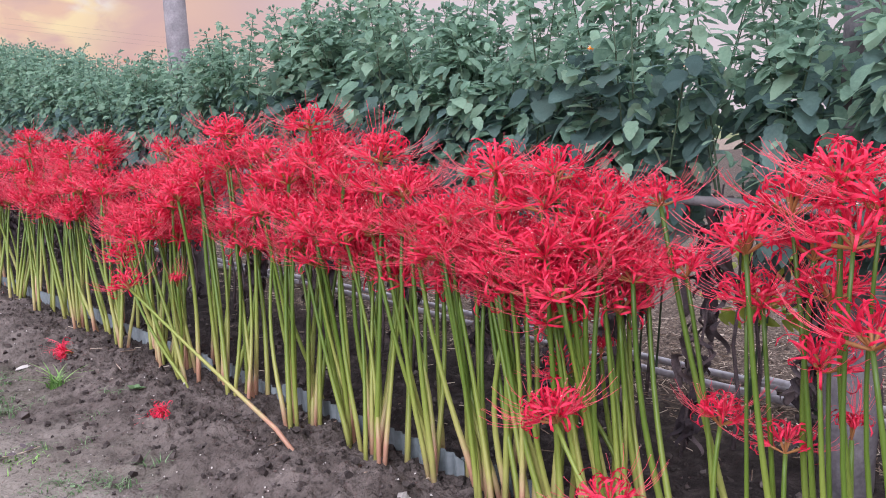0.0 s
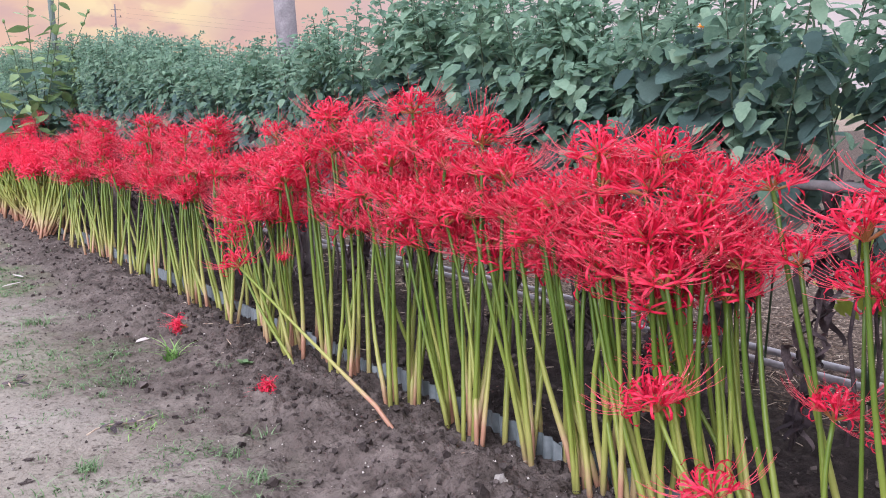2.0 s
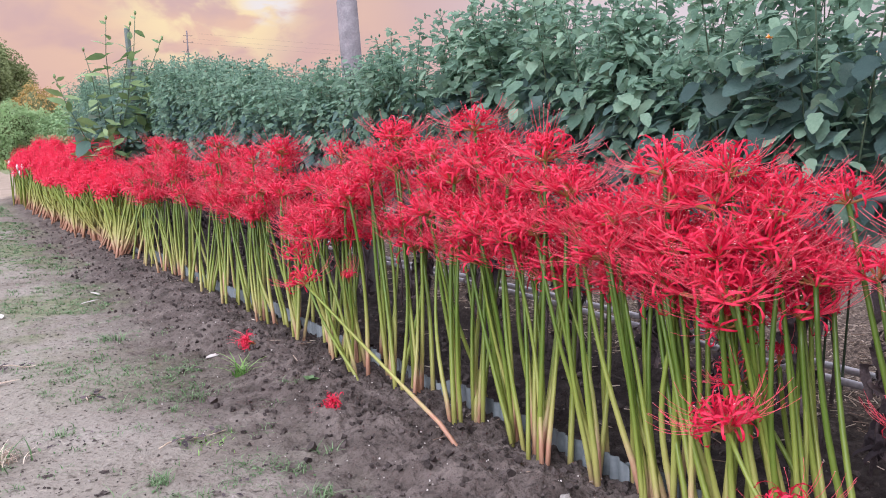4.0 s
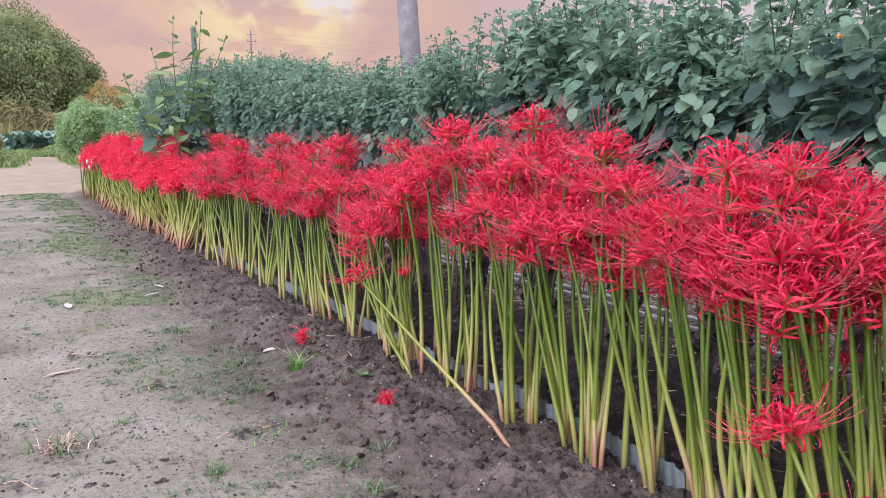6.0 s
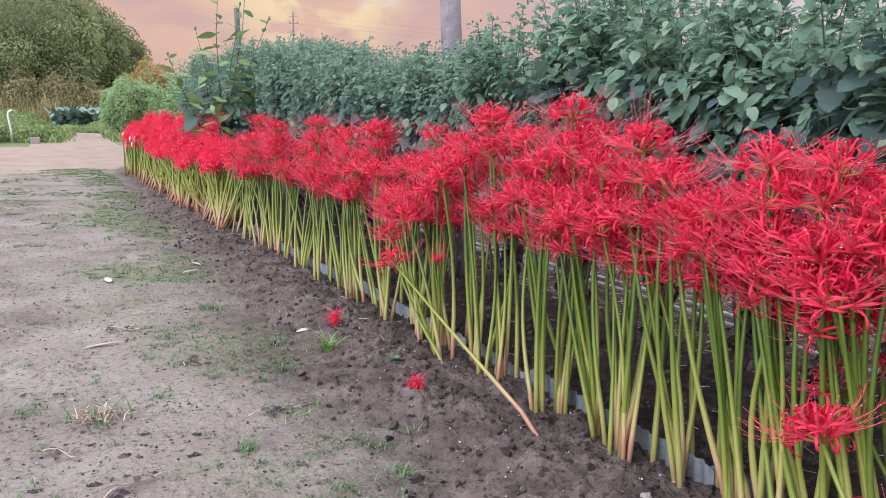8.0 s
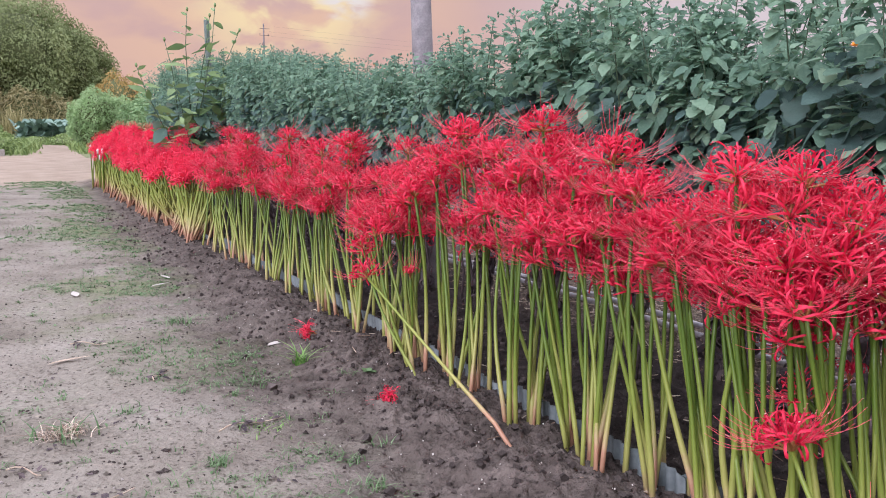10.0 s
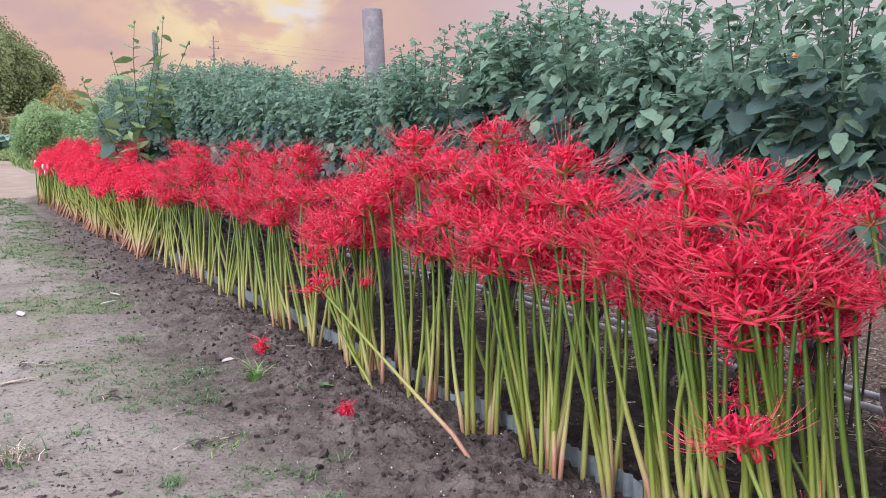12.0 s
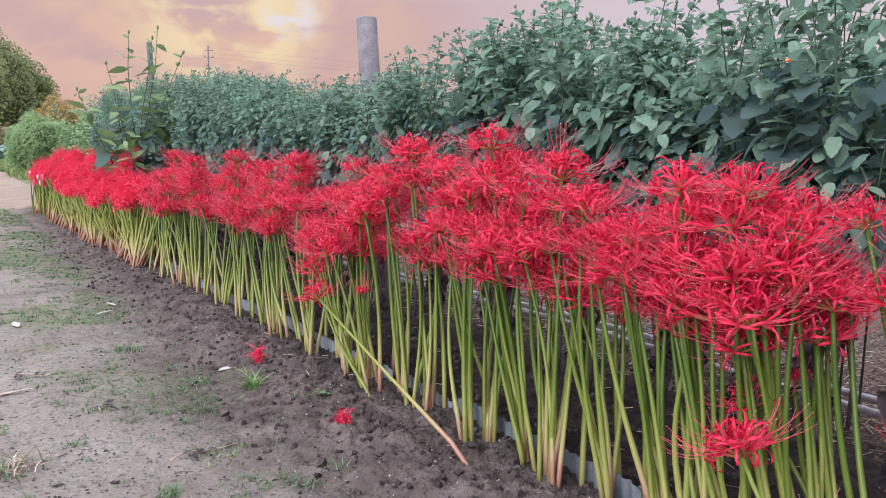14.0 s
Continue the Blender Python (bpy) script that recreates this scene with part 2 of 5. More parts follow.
def ground_material():
    """Pale trodden earth, dark tilled soil in the bed, straw-strewn earth behind it, and grass, with the shade under
    the flowers coloured in; laid out by the mesh's own weights.
    """
    m = bpy.data.materials.new("ground_earth")
    m.use_nodes = True
    n, l = m.node_tree.nodes, m.node_tree.links
    p = n["Principled BSDF"]
    p.inputs["Roughness"].default_value = 0.95
    p.inputs["Specular IOR Level"].default_value = 0.12
    co = n.new("ShaderNodeTexCoord").outputs["Object"]

    def nz(scale, detail=6):
        t = n.new("ShaderNodeTexNoise")
        t.inputs["Scale"].default_value, t.inputs["Detail"].default_value = scale, detail
        l.new(co, t.inputs[0])
        return t.outputs[0]

    def ramp(fac, *stops):
        r = n.new("ShaderNodeValToRGB")
        e = r.color_ramp.elements
        e[0].position, e[0].color = stops[0][0], (*stops[0][1], 1)
        e[1].position, e[1].color = stops[-1][0], (*stops[-1][1], 1)
        for q, c in stops[1:-1]:
            e.new(q).color = (*c, 1)
        l.new(fac, r.inputs[0])
        return r.outputs[0]

    def mix(fac, a, b):
        x = n.new("ShaderNodeMix")
        x.data_type = "RGBA"
        l.new(fac, x.inputs[0])
        l.new(a, x.inputs[6])
        l.new(b, x.inputs[7])
        return x.outputs[2]

    def weight(name):
        t = n.new("ShaderNodeAttribute")
        t.attribute_name = name
        return t.outputs["Fac"]

    path_c = ramp(nz(3.2, 10), (0.30, (0.168, 0.144, 0.117)), (0.45, (0.228, 0.199, 0.165)), (0.56, (0.260, 0.230, 0.193)), (0.75, (0.315, 0.282, 0.243)))
    specks = ramp(nz(70, 7), (0.34, (0.22, 0.20, 0.19)), (0.405, (0.94, 0.94, 0.94)), (0.62, (1, 1, 1)), (0.69, (1.35, 1.33, 1.3)))
    blots = ramp(nz(26, 7), (0.31, (0.36, 0.33, 0.32)), (0.375, (1, 1, 1)))
    cols = [path_c]
    for tex, k in ((specks, 0.75), (blots, 0.65)):
        mul = n.new("ShaderNodeMix")
        mul.data_type, mul.blend_type = "RGBA", "MULTIPLY"
        mul.inputs[0].default_value = k
        l.new(cols[-1], mul.inputs[6])
        l.new(tex, mul.inputs[7])
        cols.append(mul.outputs[2])
    soil_c = ramp(nz(11, 9), (0.30, (0.055, 0.043, 0.037)), (0.5, (0.104, 0.083, 0.073)), (0.72, (0.168, 0.137, 0.121)))
    pits = ramp(nz(85, 6), (0.36, (0.38, 0.37, 0.37)), (0.47, (1, 1, 1)), (0.62, (1.05, 1.05, 1.05)), (0.70, (1.6, 1.57, 1.55)))
    crumbly = n.new("ShaderNodeMix")
    crumbly.data_type, crumbly.blend_type = "RGBA", "MULTIPLY"
    crumbly.inputs[0].default_value = 0.6
    l.new(soil_c, crumbly.inputs[6])
    l.new(pits, crumbly.inputs[7])
    soil_c = crumbly.outputs[2]
    straw_c = ramp(nz(105, 5), (0.34, (0.045, 0.033, 0.027)), (0.47, (0.100, 0.074, 0.058)), (0.58, (0.165, 0.124, 0.096)), (0.68, (0.34, 0.265, 0.205)))
    grass_c = ramp(nz(30, 6), (0.35, (0.08, 0.11, 0.04)), (0.65, (0.19, 0.225, 0.10)))
    road_c = ramp(nz(3, 8), (0.3, (0.27, 0.205, 0.155)), (0.7, (0.37, 0.295, 0.232)))
    # bed soil darkened further, for the shade the flowers cast on it
    shaded_soil_c = ramp(nz(24, 8), (0.32, (0.018, 0.014, 0.013)), (0.52, (0.036, 0.028, 0.026)), (0.70, (0.075, 0.060, 0.054)))
    c = mix(weight("road"), cols[-1], road_c)
    c = mix(weight("soil"), c, soil_c)
    c = mix(weight("shaded_soil"), c, shaded_soil_c)
    c = mix(weight("mulch"), c, straw_c)
    c = mix(weight("grass"), c, grass_c)
    l.new(c, p.inputs["Base Color"])
    bn = n.new("ShaderNodeBump")
    bn.inputs["Distance"].default_value = 0.019
    relief = n.new("ShaderNodeMapRange")
    relief.inputs[1].default_value, relief.inputs[2].default_value, relief.inputs[3].default_value, relief.inputs[4].default_value = 0.35, 1.0, 0.85, 1.0
    l.new(weight("soil"), relief.inputs[0])
    l.new(relief.outputs[0], bn.inputs["Strength"])
    fine = n.new("ShaderNodeMath")
    fine.operation = "MULTIPLY_ADD"
    fine.inputs[1].default_value = 0.35
    l.new(nz(140, 6), fine.inputs[0])
    l.new(nz(38, 10), fine.inputs[2])
    l.new(fine.outputs[0], bn.inputs["Height"])
    l.new(bn.outputs[0], p.inputs["Normal"])
    return m


M["ground"] = ground_material()

# ---- mesh helpers ----
rng = np.random.default_rng(7)
U = rng.uniform


def mesh_of(name, verts, faces, mats, smooth=True, index=None):
    me = bpy.data.meshes.new(name)
    me.from_pydata(np.asarray(verts, float).tolist(), [], faces if isinstance(faces, list) else faces.tolist())
    for m in mats if isinstance(mats, (list, tuple)) else [mats]:
        me.materials.append(m)
    if index is not None:
        me.polygons.foreach_set("material_index", np.asarray(index, np.int32))
    me.polygons.foreach_set("use_smooth", np.full(len(me.polygons), smooth))
    me.update()
    return me


def part(name, me, parent, label="", m=None):
    ob = new(name, me)
    ob.parent = parent
    if m is not None:
        ob.matrix_basis = m
    if label:
        ob["label"] = label
    return ob


def thing(name, label, category, place=(0, 0, 0), group="", kind=""):
    ob = new(name)
    ob.location = place
    ob.empty_display_size = 0.05
    return tagged(ob, label, category, group, kind)


class Pile:
    """Collects pieces of one mesh."""

    def __init__(self):
        self.v, self.f, self.i, self.n = [], [], [], 0

    def add(self, verts, faces, slot=0):
        verts = np.asarray(verts, float)
        self.v.append(verts)
        for q in faces:
            self.f.append([k + self.n for k in q])
            self.i.append(slot)
        self.n += len(verts)
        return self

    def many(self, template, faces, mats3, offsets, slot=0):
        """One template, laid down under many 3 x 3 matrices and offsets."""
        k = len(template)
        vs = np.einsum("nij,kj->nki", mats3, template) + offsets[:, None, :]
        for a in range(len(vs)):
            base = self.n + a * k
            self.f.extend([[q + base for q in face] for face in faces])
        self.i.extend([slot] * (len(faces) * len(vs)))
        self.v.append(vs.reshape(-1, 3))
        self.n += k * len(vs)
        return self

    def mesh(self, name, mats, smooth=True):
        return mesh_of(name, np.concatenate(self.v), self.f, mats, smooth, self.i)


def tube(points, radii, sides=6, cap=True):
    """A round bar along points."""
    pts = np.asarray(points, float)
    d = np.gradient(pts, axis=0)
    d /= np.linalg.norm(d, axis=1)[:, None] + 1e-12
    ref = np.array([0, 0, 1.0]) if abs(d[0][2]) < 0.8 else np.array([1.0, 0, 0])
    out, radii = [], np.broadcast_to(radii, len(pts))
    for p, t, r in zip(pts, d, radii):
        a = np.cross(t, ref)
        a /= np.linalg.norm(a) + 1e-12
        b = np.cross(t, a)
        an = np.arange(sides) * 2 * np.pi / sides
        out.append(p + r * (np.cos(an)[:, None] * a + np.sin(an)[:, None] * b))
    faces = []
    for k in range(len(pts) - 1):
        for s in range(sides):
            q = (s + 1) % sides
            faces.append([k * sides + s, k * sides + q, (k + 1) * sides + q, (k + 1) * sides + s])
    if cap:
        faces.append(list(range(sides))[::-1])
        faces.append([(len(pts) - 1) * sides + s for s in range(sides)])
    return np.concatenate(out), faces


def box(size, at=(0, 0, 0), bevel=0.004):
    bm = bmesh.new()
    bmesh.ops.create_cube(bm, size=1)
    bmesh.ops.scale(bm, vec=size, verts=bm.verts)
    bmesh.ops.bevel(bm, geom=bm.edges[:], offset=bevel, segments=2, affect="EDGES", profile=0.6)
    bmesh.ops.translate(bm, vec=at, verts=bm.verts)
    v = [tuple(x.co) for x in bm.verts]
    bm.verts.index_update()
    f = [[x.index for x in q.verts] for q in bm.faces]
    bm.free()
    return np.array(v), f


def turns(yaw, pitch, roll, scale):
    """3 x 3 matrices: roll about y, then pitch about x, then yaw about z, times scale."""
    cy, sy, cp, sp, cr, sr = np.cos(yaw), np.sin(yaw), np.cos(pitch), np.sin(pitch), np.cos(roll), np.sin(roll)
    o, z = np.ones_like(cy), np.zeros_like(cy)
    Z = np.array([[cy, -sy, z], [sy, cy, z], [z, z, o]]).transpose(2, 0, 1)
    X = np.array([[o, z, z], [z, cp, -sp], [z, sp, cp]]).transpose(2, 0, 1)
    Y = np.array([[cr, z, sr], [z, o, z], [-sr, z, cr]]).transpose(2, 0, 1)
    return Z @ X @ Y * np.asarray(scale)[:, None, None]


def sigmoid(t):
    return 0.5 + 0.5 * math.tanh(t / 2)


def wobble(x, y, s, seed=0.0):
    return noise.noise((x * s + seed, y * s - seed, seed * 1.7))


def soil_height(x, y):
    """Ground level: flat path, a low crumbly ridge of soil under the flowers, level earth behind."""
    ridge = 0.020 * math.exp(-(((x - 0.80) / 0.15) ** 2))
    back = 0.012 * sigmoid((x - 1.0) * 30)
    dip = -0.012 * math.exp(-(((x - 0.56) / 0.12) ** 2))
    near = 1.0 if y < 9 else max(0.0, 1 - (y - 9) / 1.0)
    rough = 0.008 * wobble(x, y, 9, 3.1) + 0.009 * wobble(x, y, 21, 5.2) + 0.010 * wobble(x, y, 40, 1.3)
    bed = sigmoid((x - 0.52) * 16)
    if 0.45 < x < 1.1 and 0.5 < y < 3.0:
        tilth = sigmoid((x - 0.60 + 0.05 * wobble(x, y, 6, 2.0)) * 30)
        rough += tilth * (0.014 * abs(wobble(x, y, 46, 7.7)) + 0.006 * wobble(x, y, 110, 0.4))
    small = 0.006 * wobble(x, y, 5, 8.8) + 0.005 * wobble(x, y, 14, 4.1) + 0.0035 * wobble(x, y, 33, 2.2)
    return near * (ridge + back + dip + rough * bed) + small * (1 if y < 30 else 0)


# ---- ground ----


def build_ground():
    def spaced(a, b, step):
        return list(np.arange(a, b, step))

    xs = [-900, -300, -100, -40, -20, -10, -6, -4, -3, -2, -1.4, -1] + spaced(-0.7, 0.3, 0.03) + spaced(0.3, 0.54, 0.0125) + spaced(0.54, 0.96, 0.006) + spaced(0.96, 1.2, 0.02) + spaced(1.2, 2.2, 0.04) + [2.4, 2.8, 3.4, 4.2, 6, 9, 14, 22, 40, 100, 300, 900]
    ys = [-900, -200, -60, -20, -8, -3, -1.2, -0.5] + spaced(-0.1, 0.7, 0.02) + spaced(0.7, 2.3, 0.006) + spaced(2.3, 3.0, 0.0125) + spaced(3.0, 6.0, 0.03) + spaced(6, 12, 0.08) + spaced(12, 30, 0.5) + [31, 33, 36, 40, 46, 55, 70, 100, 180, 400, 900, 2000]
    W, H = len(xs), len(ys)
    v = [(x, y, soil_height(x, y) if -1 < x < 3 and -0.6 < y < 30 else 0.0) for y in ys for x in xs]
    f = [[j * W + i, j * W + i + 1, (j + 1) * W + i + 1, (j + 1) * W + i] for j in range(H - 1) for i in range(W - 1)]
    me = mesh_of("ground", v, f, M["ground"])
    for k in ("soil", "shaded_soil", "mulch", "grass", "road"):
        me.attributes.new(k, "FLOAT", "POINT")
    d = [min(1.0, max(0.0, (y + 0.5 * wobble(x, y, 1.2, 1.1) - 8.3) / 1.2)) for x, y, _ in v]
    a, b, c, shaded_soil = [], [], [], []
    for x, y, _ in v:
        w = wobble(x, y, 3.0, 4.4) * 0.10 + wobble(x, y, 11, 6.1) * 0.06
        edge = 0.43 + 0.02 * min(max(y - 1, 0), 6)
        s = sigmoid((x - edge + w) * 14)
        s *= 1 if y < 9.2 else max(0, 1 - (y - 9.2) * 2)
        s *= 1 if x < 4.0 else max(0.0, 1 - (x - 4.0) * 0.4)
        k = sigmoid((x - 1.54 + w * 1.2) * 16)
        g = 0.0
        if x < 0.62:
            patch = wobble(x, y, 1.7, 9.3) + 0.7 * wobble(x, y, 6, 2.7) + 0.5 * wobble(x, y, 17, 7.7)
            if 1.0 < y < 9.5:
                band = 0.25 + 0.75 * math.exp(-(((x - 0.33) / 0.2) ** 2)) * min(1, 0.3 + (y - 1.0) / 4)
                g = max(0.0, min(0.55, (patch + 0.4) * band * 0.9 - 0.10)) * (0.35 if y < 2.4 else 1.0)
            if 9.5 <= y < 18:
                g = 0.0
        far = 0.0
        if y > 15:
            verge = x < (0.26 + (y - 17.5) * 0.05 if y > 16.8 else -0.3)
            far = 0.9 if verge else (0.8 if y > 23.5 else 0)
            if x > 1.12 + (y - 17) * 0.012:
                far = 0.8
        if y < 15 and x < -1.6:
            far = 0.7
        a.append(s)
        # strip from the stalks back, where the flowers' shade is coloured in
        shaded_soil.append(sigmoid((x - 0.93 - 0.021 * (1 - y) + w * 0.5) * 40) if y < 9 else 0.0)
        b.append(k if x < 5 else 0.5)
        c.append(max(g, far))
    for k, vals in (("soil", a), ("shaded_soil", shaded_soil), ("mulch", b), ("grass", c), ("road", d)):
        me.attributes[k].data.foreach_set("value", np.array(vals, np.float32))
    tagged(new("ground", me), "pale trodden earth path beside dark tilled flower bed soil", "ground", kind="structure")


build_ground()

# ---- spider lilies ----
NP = 8


def strap(length, width, theta0, curl, phase, wave):
    """A recurved petal in the plane of radius and axis: verts (3 across) and faces."""
    s = np.linspace(0, 1, NP)
    th = theta0 + curl * s ** 1.6
    step = length / (NP - 1)
    r = 0.0025 + np.r_[0, np.cumsum(np.sin(th[:-1]) * step)]
    z = 0.004 + np.r_[0, np.cumsum(np.cos(th[:-1]) * step)]
    w = width * (0.30 + 0.70 * np.sin(np.pi * np.clip(s * 0.84 + 0.13, 0, 1)))
    verts = [(0.0022 * math.cos(a), 0.0022 * math.sin(a), 0.004) for a in (-math.pi / 6, 0, math.pi / 6)]
    for k in range(1, NP):
        nr, nz = math.cos(th[k]), -math.sin(th[k])
        for side in (-1, 0, 1):
            lift = (0.30 * w[k] if side else 0) + wave * side * math.sin(s[k] * 19 + phase) * (s[k] > 0.12)
            verts.append((r[k] + nr * lift, side * w[k], z[k] + nz * lift))
    faces = []
    for k in range(NP - 1):
        for c in range(2):
            q = 3 * k + c
            faces.append([q, q + 1, q + 4, q + 3])
    return np.array(verts), faces


def spin(v, angle):
    c, s = math.cos(angle), math.sin(angle)
    return v @ np.array([[c, s, 0], [-s, c, 0], [0, 0, 1]])


def floret_mesh(seed):
    """Six curled petals welded to one short tube."""
    r = np.random.default_rng(seed)
    pile = Pile()
    for k in range(6):
        at = k * math.pi / 3 + math.pi / 6
        drawn = 0.45 * math.cos(at) if math.sin(at) < 0 else 0.0
        v, f = strap(r.uniform(0.054, 0.070), r.uniform(0.0015, 0.0022), r.uniform(0.05, 0.45), r.uniform(3.0, 5.6), r.uniform(0, 6), 0.0016)
        turned = spin(v, at + abs(drawn) * (1 if math.cos(at) > 0 else -1) + r.uniform(-0.2, 0.2))
        turned[:3] = spin(v[:3], at)
        pile.add(turned, f, 0)
    ring = np.arange(12) * math.pi / 6
    v = np.concatenate([np.c_[q * np.cos(ring), q * np.sin(ring), np.full(12, z)] for z, q in ((-0.024, 0.0013), (-0.005, 0.0024), (0.004, 0.0022))])
    pile.add(v, [[k * 12 + a, k * 12 + (a + 1) % 12, k * 12 + 12 + (a + 1) % 12, k * 12 + 12 + a] for k in range(2) for a in range(12)], 1)
    me = pile.mesh("floret", [M["petal"], M["calyx"]])
    bm = bmesh.new()
    bm.from_mesh(me)
    bmesh.ops.remove_doubles(bm, verts=bm.verts, dist=1e-5)
    bm.to_mesh(me)
    bm.free()
    return me


def stamen_mesh(seed):
    """Long filaments that leave level and sweep up towards local +y, each with a small anther."""
    r = np.random.default_rng(seed)
    pile = Pile()
    for k in range(5):
        L = r.uniform(0.072, 0.104)
        a = r.uniform(-0.42, 0.42)
        s = np.linspace(0, 1, 6)
        th = r.uniform(-0.5, -0.15) + r.uniform(0.6, 1.2) * s ** 1.4
        y = np.r_[0, np.cumsum(np.sin(th[:-1]))] * L / 5
        z = np.r_[0, np.cumsum(np.cos(th[:-1]))] * L / 5
        pts = np.c_[z * math.sin(a), y, z * math.cos(a)]
        v, f = tube(pts, np.linspace(0.00052, 0.00036, 6), 3, False)
        pile.add(v, f, 0)
        tip, d = pts[-1], np.array([0.0013, 0.0, 0.0005])
        v, f = tube([tip - d, tip, tip + d], [0.0004, 0.00068, 0.0004], 3, False)
        pile.add(v, f, 1)
    return pile.mesh("stamen_spray", [M["filament"], M["anther"]])


FLORETS = [floret_mesh(k) for k in range(6)]
STAMENS = [stamen_mesh(40 + k) for k in range(6)]


def umbel_poses(r, n, open_):
    """Where the florets of one umbel sit: a ring round the scape's tip, facing out and up; and how its stamens tip against the floret."""
    for k in range(n):
        az = 2 * math.pi * (k + r.uniform(-0.3, 0.3)) / n
        out = math.radians(r.uniform(46, 82) if k % 3 else r.uniform(10, 40)) * open_
        axis = Vector((math.sin(out) * math.cos(az), math.sin(out) * math.sin(az), math.cos(out)))
        up = Vector((0, 0, 1)) if out > 0.2 else Vector((1, 0, 0))
        x = up.cross(axis).normalized()
        y = axis.cross(x)
        turn = Matrix((x, y, axis)).transposed().to_4x4()
        m = Matrix.Translation(axis * 0.022) @ turn @ Matrix.Rotation(r.uniform(-0.2, 0.2), 4, "Z") @ Matrix.Diagonal((*(r.uniform(0.88, 1.10),) * 3, 1))
        yield m, Matrix.Rotation(math.radians(r.uniform(52, 75)) * open_ - out, 4, "X")


def scape_points(base, tip, r, n=9):
    """A stalk that leaves the ground along its lean and straightens towards the flower."""
    base, tip = np.array(base), np.array(tip)
    s = np.linspace(0, 1, n)[:, None]
    d = tip - base
    side = np.array([r.uniform(-0.02, 0.02), r.uniform(-0.02, 0.02), 0])
    bow = np.array([d[0], d[1], 0]) * 0.18
    return base + d * s + side * np.sin(np.pi * s) + bow * (np.sin(np.pi * s) * 0.35)


LILY = "red spider lily with curled petals, long stamens and bare green stalk"


def spider_lily(base, tip, r, n=6, size=1.0, open_=1.0, label=LILY, thick=1.0, group="spider lilies in the row"):
    ob = thing("spider_lily", label, "spider lily", base, group)
    rel = scape_points((0, 0, 0), np.array(tip) - np.array(base), r)
    rel[0][2] -= 0.02
    rad = r.uniform(0.0034, 0.0047) * thick
    v, f = tube(rel, rad * np.array([1.22, 1.25, 1.18, 1.06, 0.98, 0.92, 0.86, 0.82, 0.78]), 7)
    part("scape", mesh_of("scape", v, f, M["scape"]), ob)
    lean = Vector(rel[-1] - rel[-3]).normalized()
    q = Vector((0, 0, 1)).rotation_difference(lean).to_matrix().to_4x4()
    top = Matrix.Translation(rel[-1]) @ Matrix.Diagonal((size, size, size, 1)) @ q.lerp(Matrix.Identity(4), 0.35) @ Matrix.Rotation(r.uniform(0, 6.28), 4, "Z")
    for m, tip_down in umbel_poses(r, n, open_):
        fl = part("floret", FLORETS[int(r.integers(6))], ob, m=top @ m)
        part("stamen_spray", STAMENS[int(r.integers(6))], fl, m=tip_down)
    return ob


def row_x(y):
    return 0.835 - 0.021 * (y - 1)


# Leading flowers clump by clump: place along the row, depth behind the row's front, height.
CLUMPS = {
    "near": ((0.84, 0.08, 0.536), (0.74, 0.10, 0.537), (0.92, 0.06, 0.458), (0.89, 0.10, 0.472), (0.71, 0.04, 0.429), (0.67, 0.10, 0.481), (0.75, 0.05, 0.370), (0.95, 0.07, 0.398), (0.67, 0.08, 0.440), (0.83, 0.09, 0.440), (0.70, 0.15, 0.500), (0.80, 0.06, 0.425)),
    "tall": ((1.37, 0.12, 0.605), (1.13, 0.10, 0.551), (1.52, 0.12, 0.545), (1.39, 0.08, 0.499), (1.24, 0.10, 0.501), (1.05, 0.08, 0.493), (1.25, 0.04, 0.409), (1.46, 0.06, 0.430), (1.12, 0.07, 0.421), (1.02, 0.07, 0.428), (1.62, 0.09, 0.378), (1.69, 0.12, 0.586), (1.38, 0.16, 0.549), (1.25, 0.14, 0.450), (1.17, 0.05, 0.405), (1.33, 0.05, 0.425)),
    "middle": ((1.78, 0.10, 0.523), (1.87, 0.07, 0.413), (2.10, 0.09, 0.448), (2.39, 0.12, 0.542), (2.58, 0.10, 0.510), (2.46, 0.08, 0.417), (2.10, 0.04, 0.352), (1.93, 0.05, 0.365), (2.06, 0.16, 0.535), (2.35, 0.12, 0.440), (1.96, 0.14, 0.470), (2.51, 0.06, 0.342), (1.80, 0.05, 0.440), (2.02, 0.10, 0.440), (2.26, 0.06, 0.420)),
    "farther": ((2.98, 0.12, 0.555), (3.07, 0.09, 0.452), (2.76, 0.07, 0.349), (3.14, 0.16, 0.490), (3.47, 0.10, 0.528), (3.77, 0.08, 0.471), (3.88, 0.05, 0.338), (3.42, 0.08, 0.413), (3.70, 0.03, 0.313), (3.90, 0.14, 0.544), (2.86, 0.07, 0.42), (3.25, 0.06, 0.37), (3.60, 0.12, 0.49), (2.70, 0.12, 0.47), (4.05, 0.10, 0.45), (4.20, 0.08, 0.38)),
}


def row_lily(y, off, z, r, size):
    """One flower of the row, whose stalk leans back to a tuft of bulbs nearer along the row."""
    by = y - r.uniform(0.03, 0.15) - 0.03 * (y - 1)
    cell = round(by / 0.12)
    by = by * 0.66 + (cell + 0.2 * math.sin(cell * 5.1)) * 0.12 * 0.34
    bx = row_x(y) + 0.02 + 0.03 * math.sin(cell * 2.7) + off * 0.28 + abs(r.normal()) * 0.03
    spider_lily((bx, by, soil_height(bx, by) - 0.003), (row_x(y) + off, y, z), r, n=int(r.integers(7, 10)), size=size)


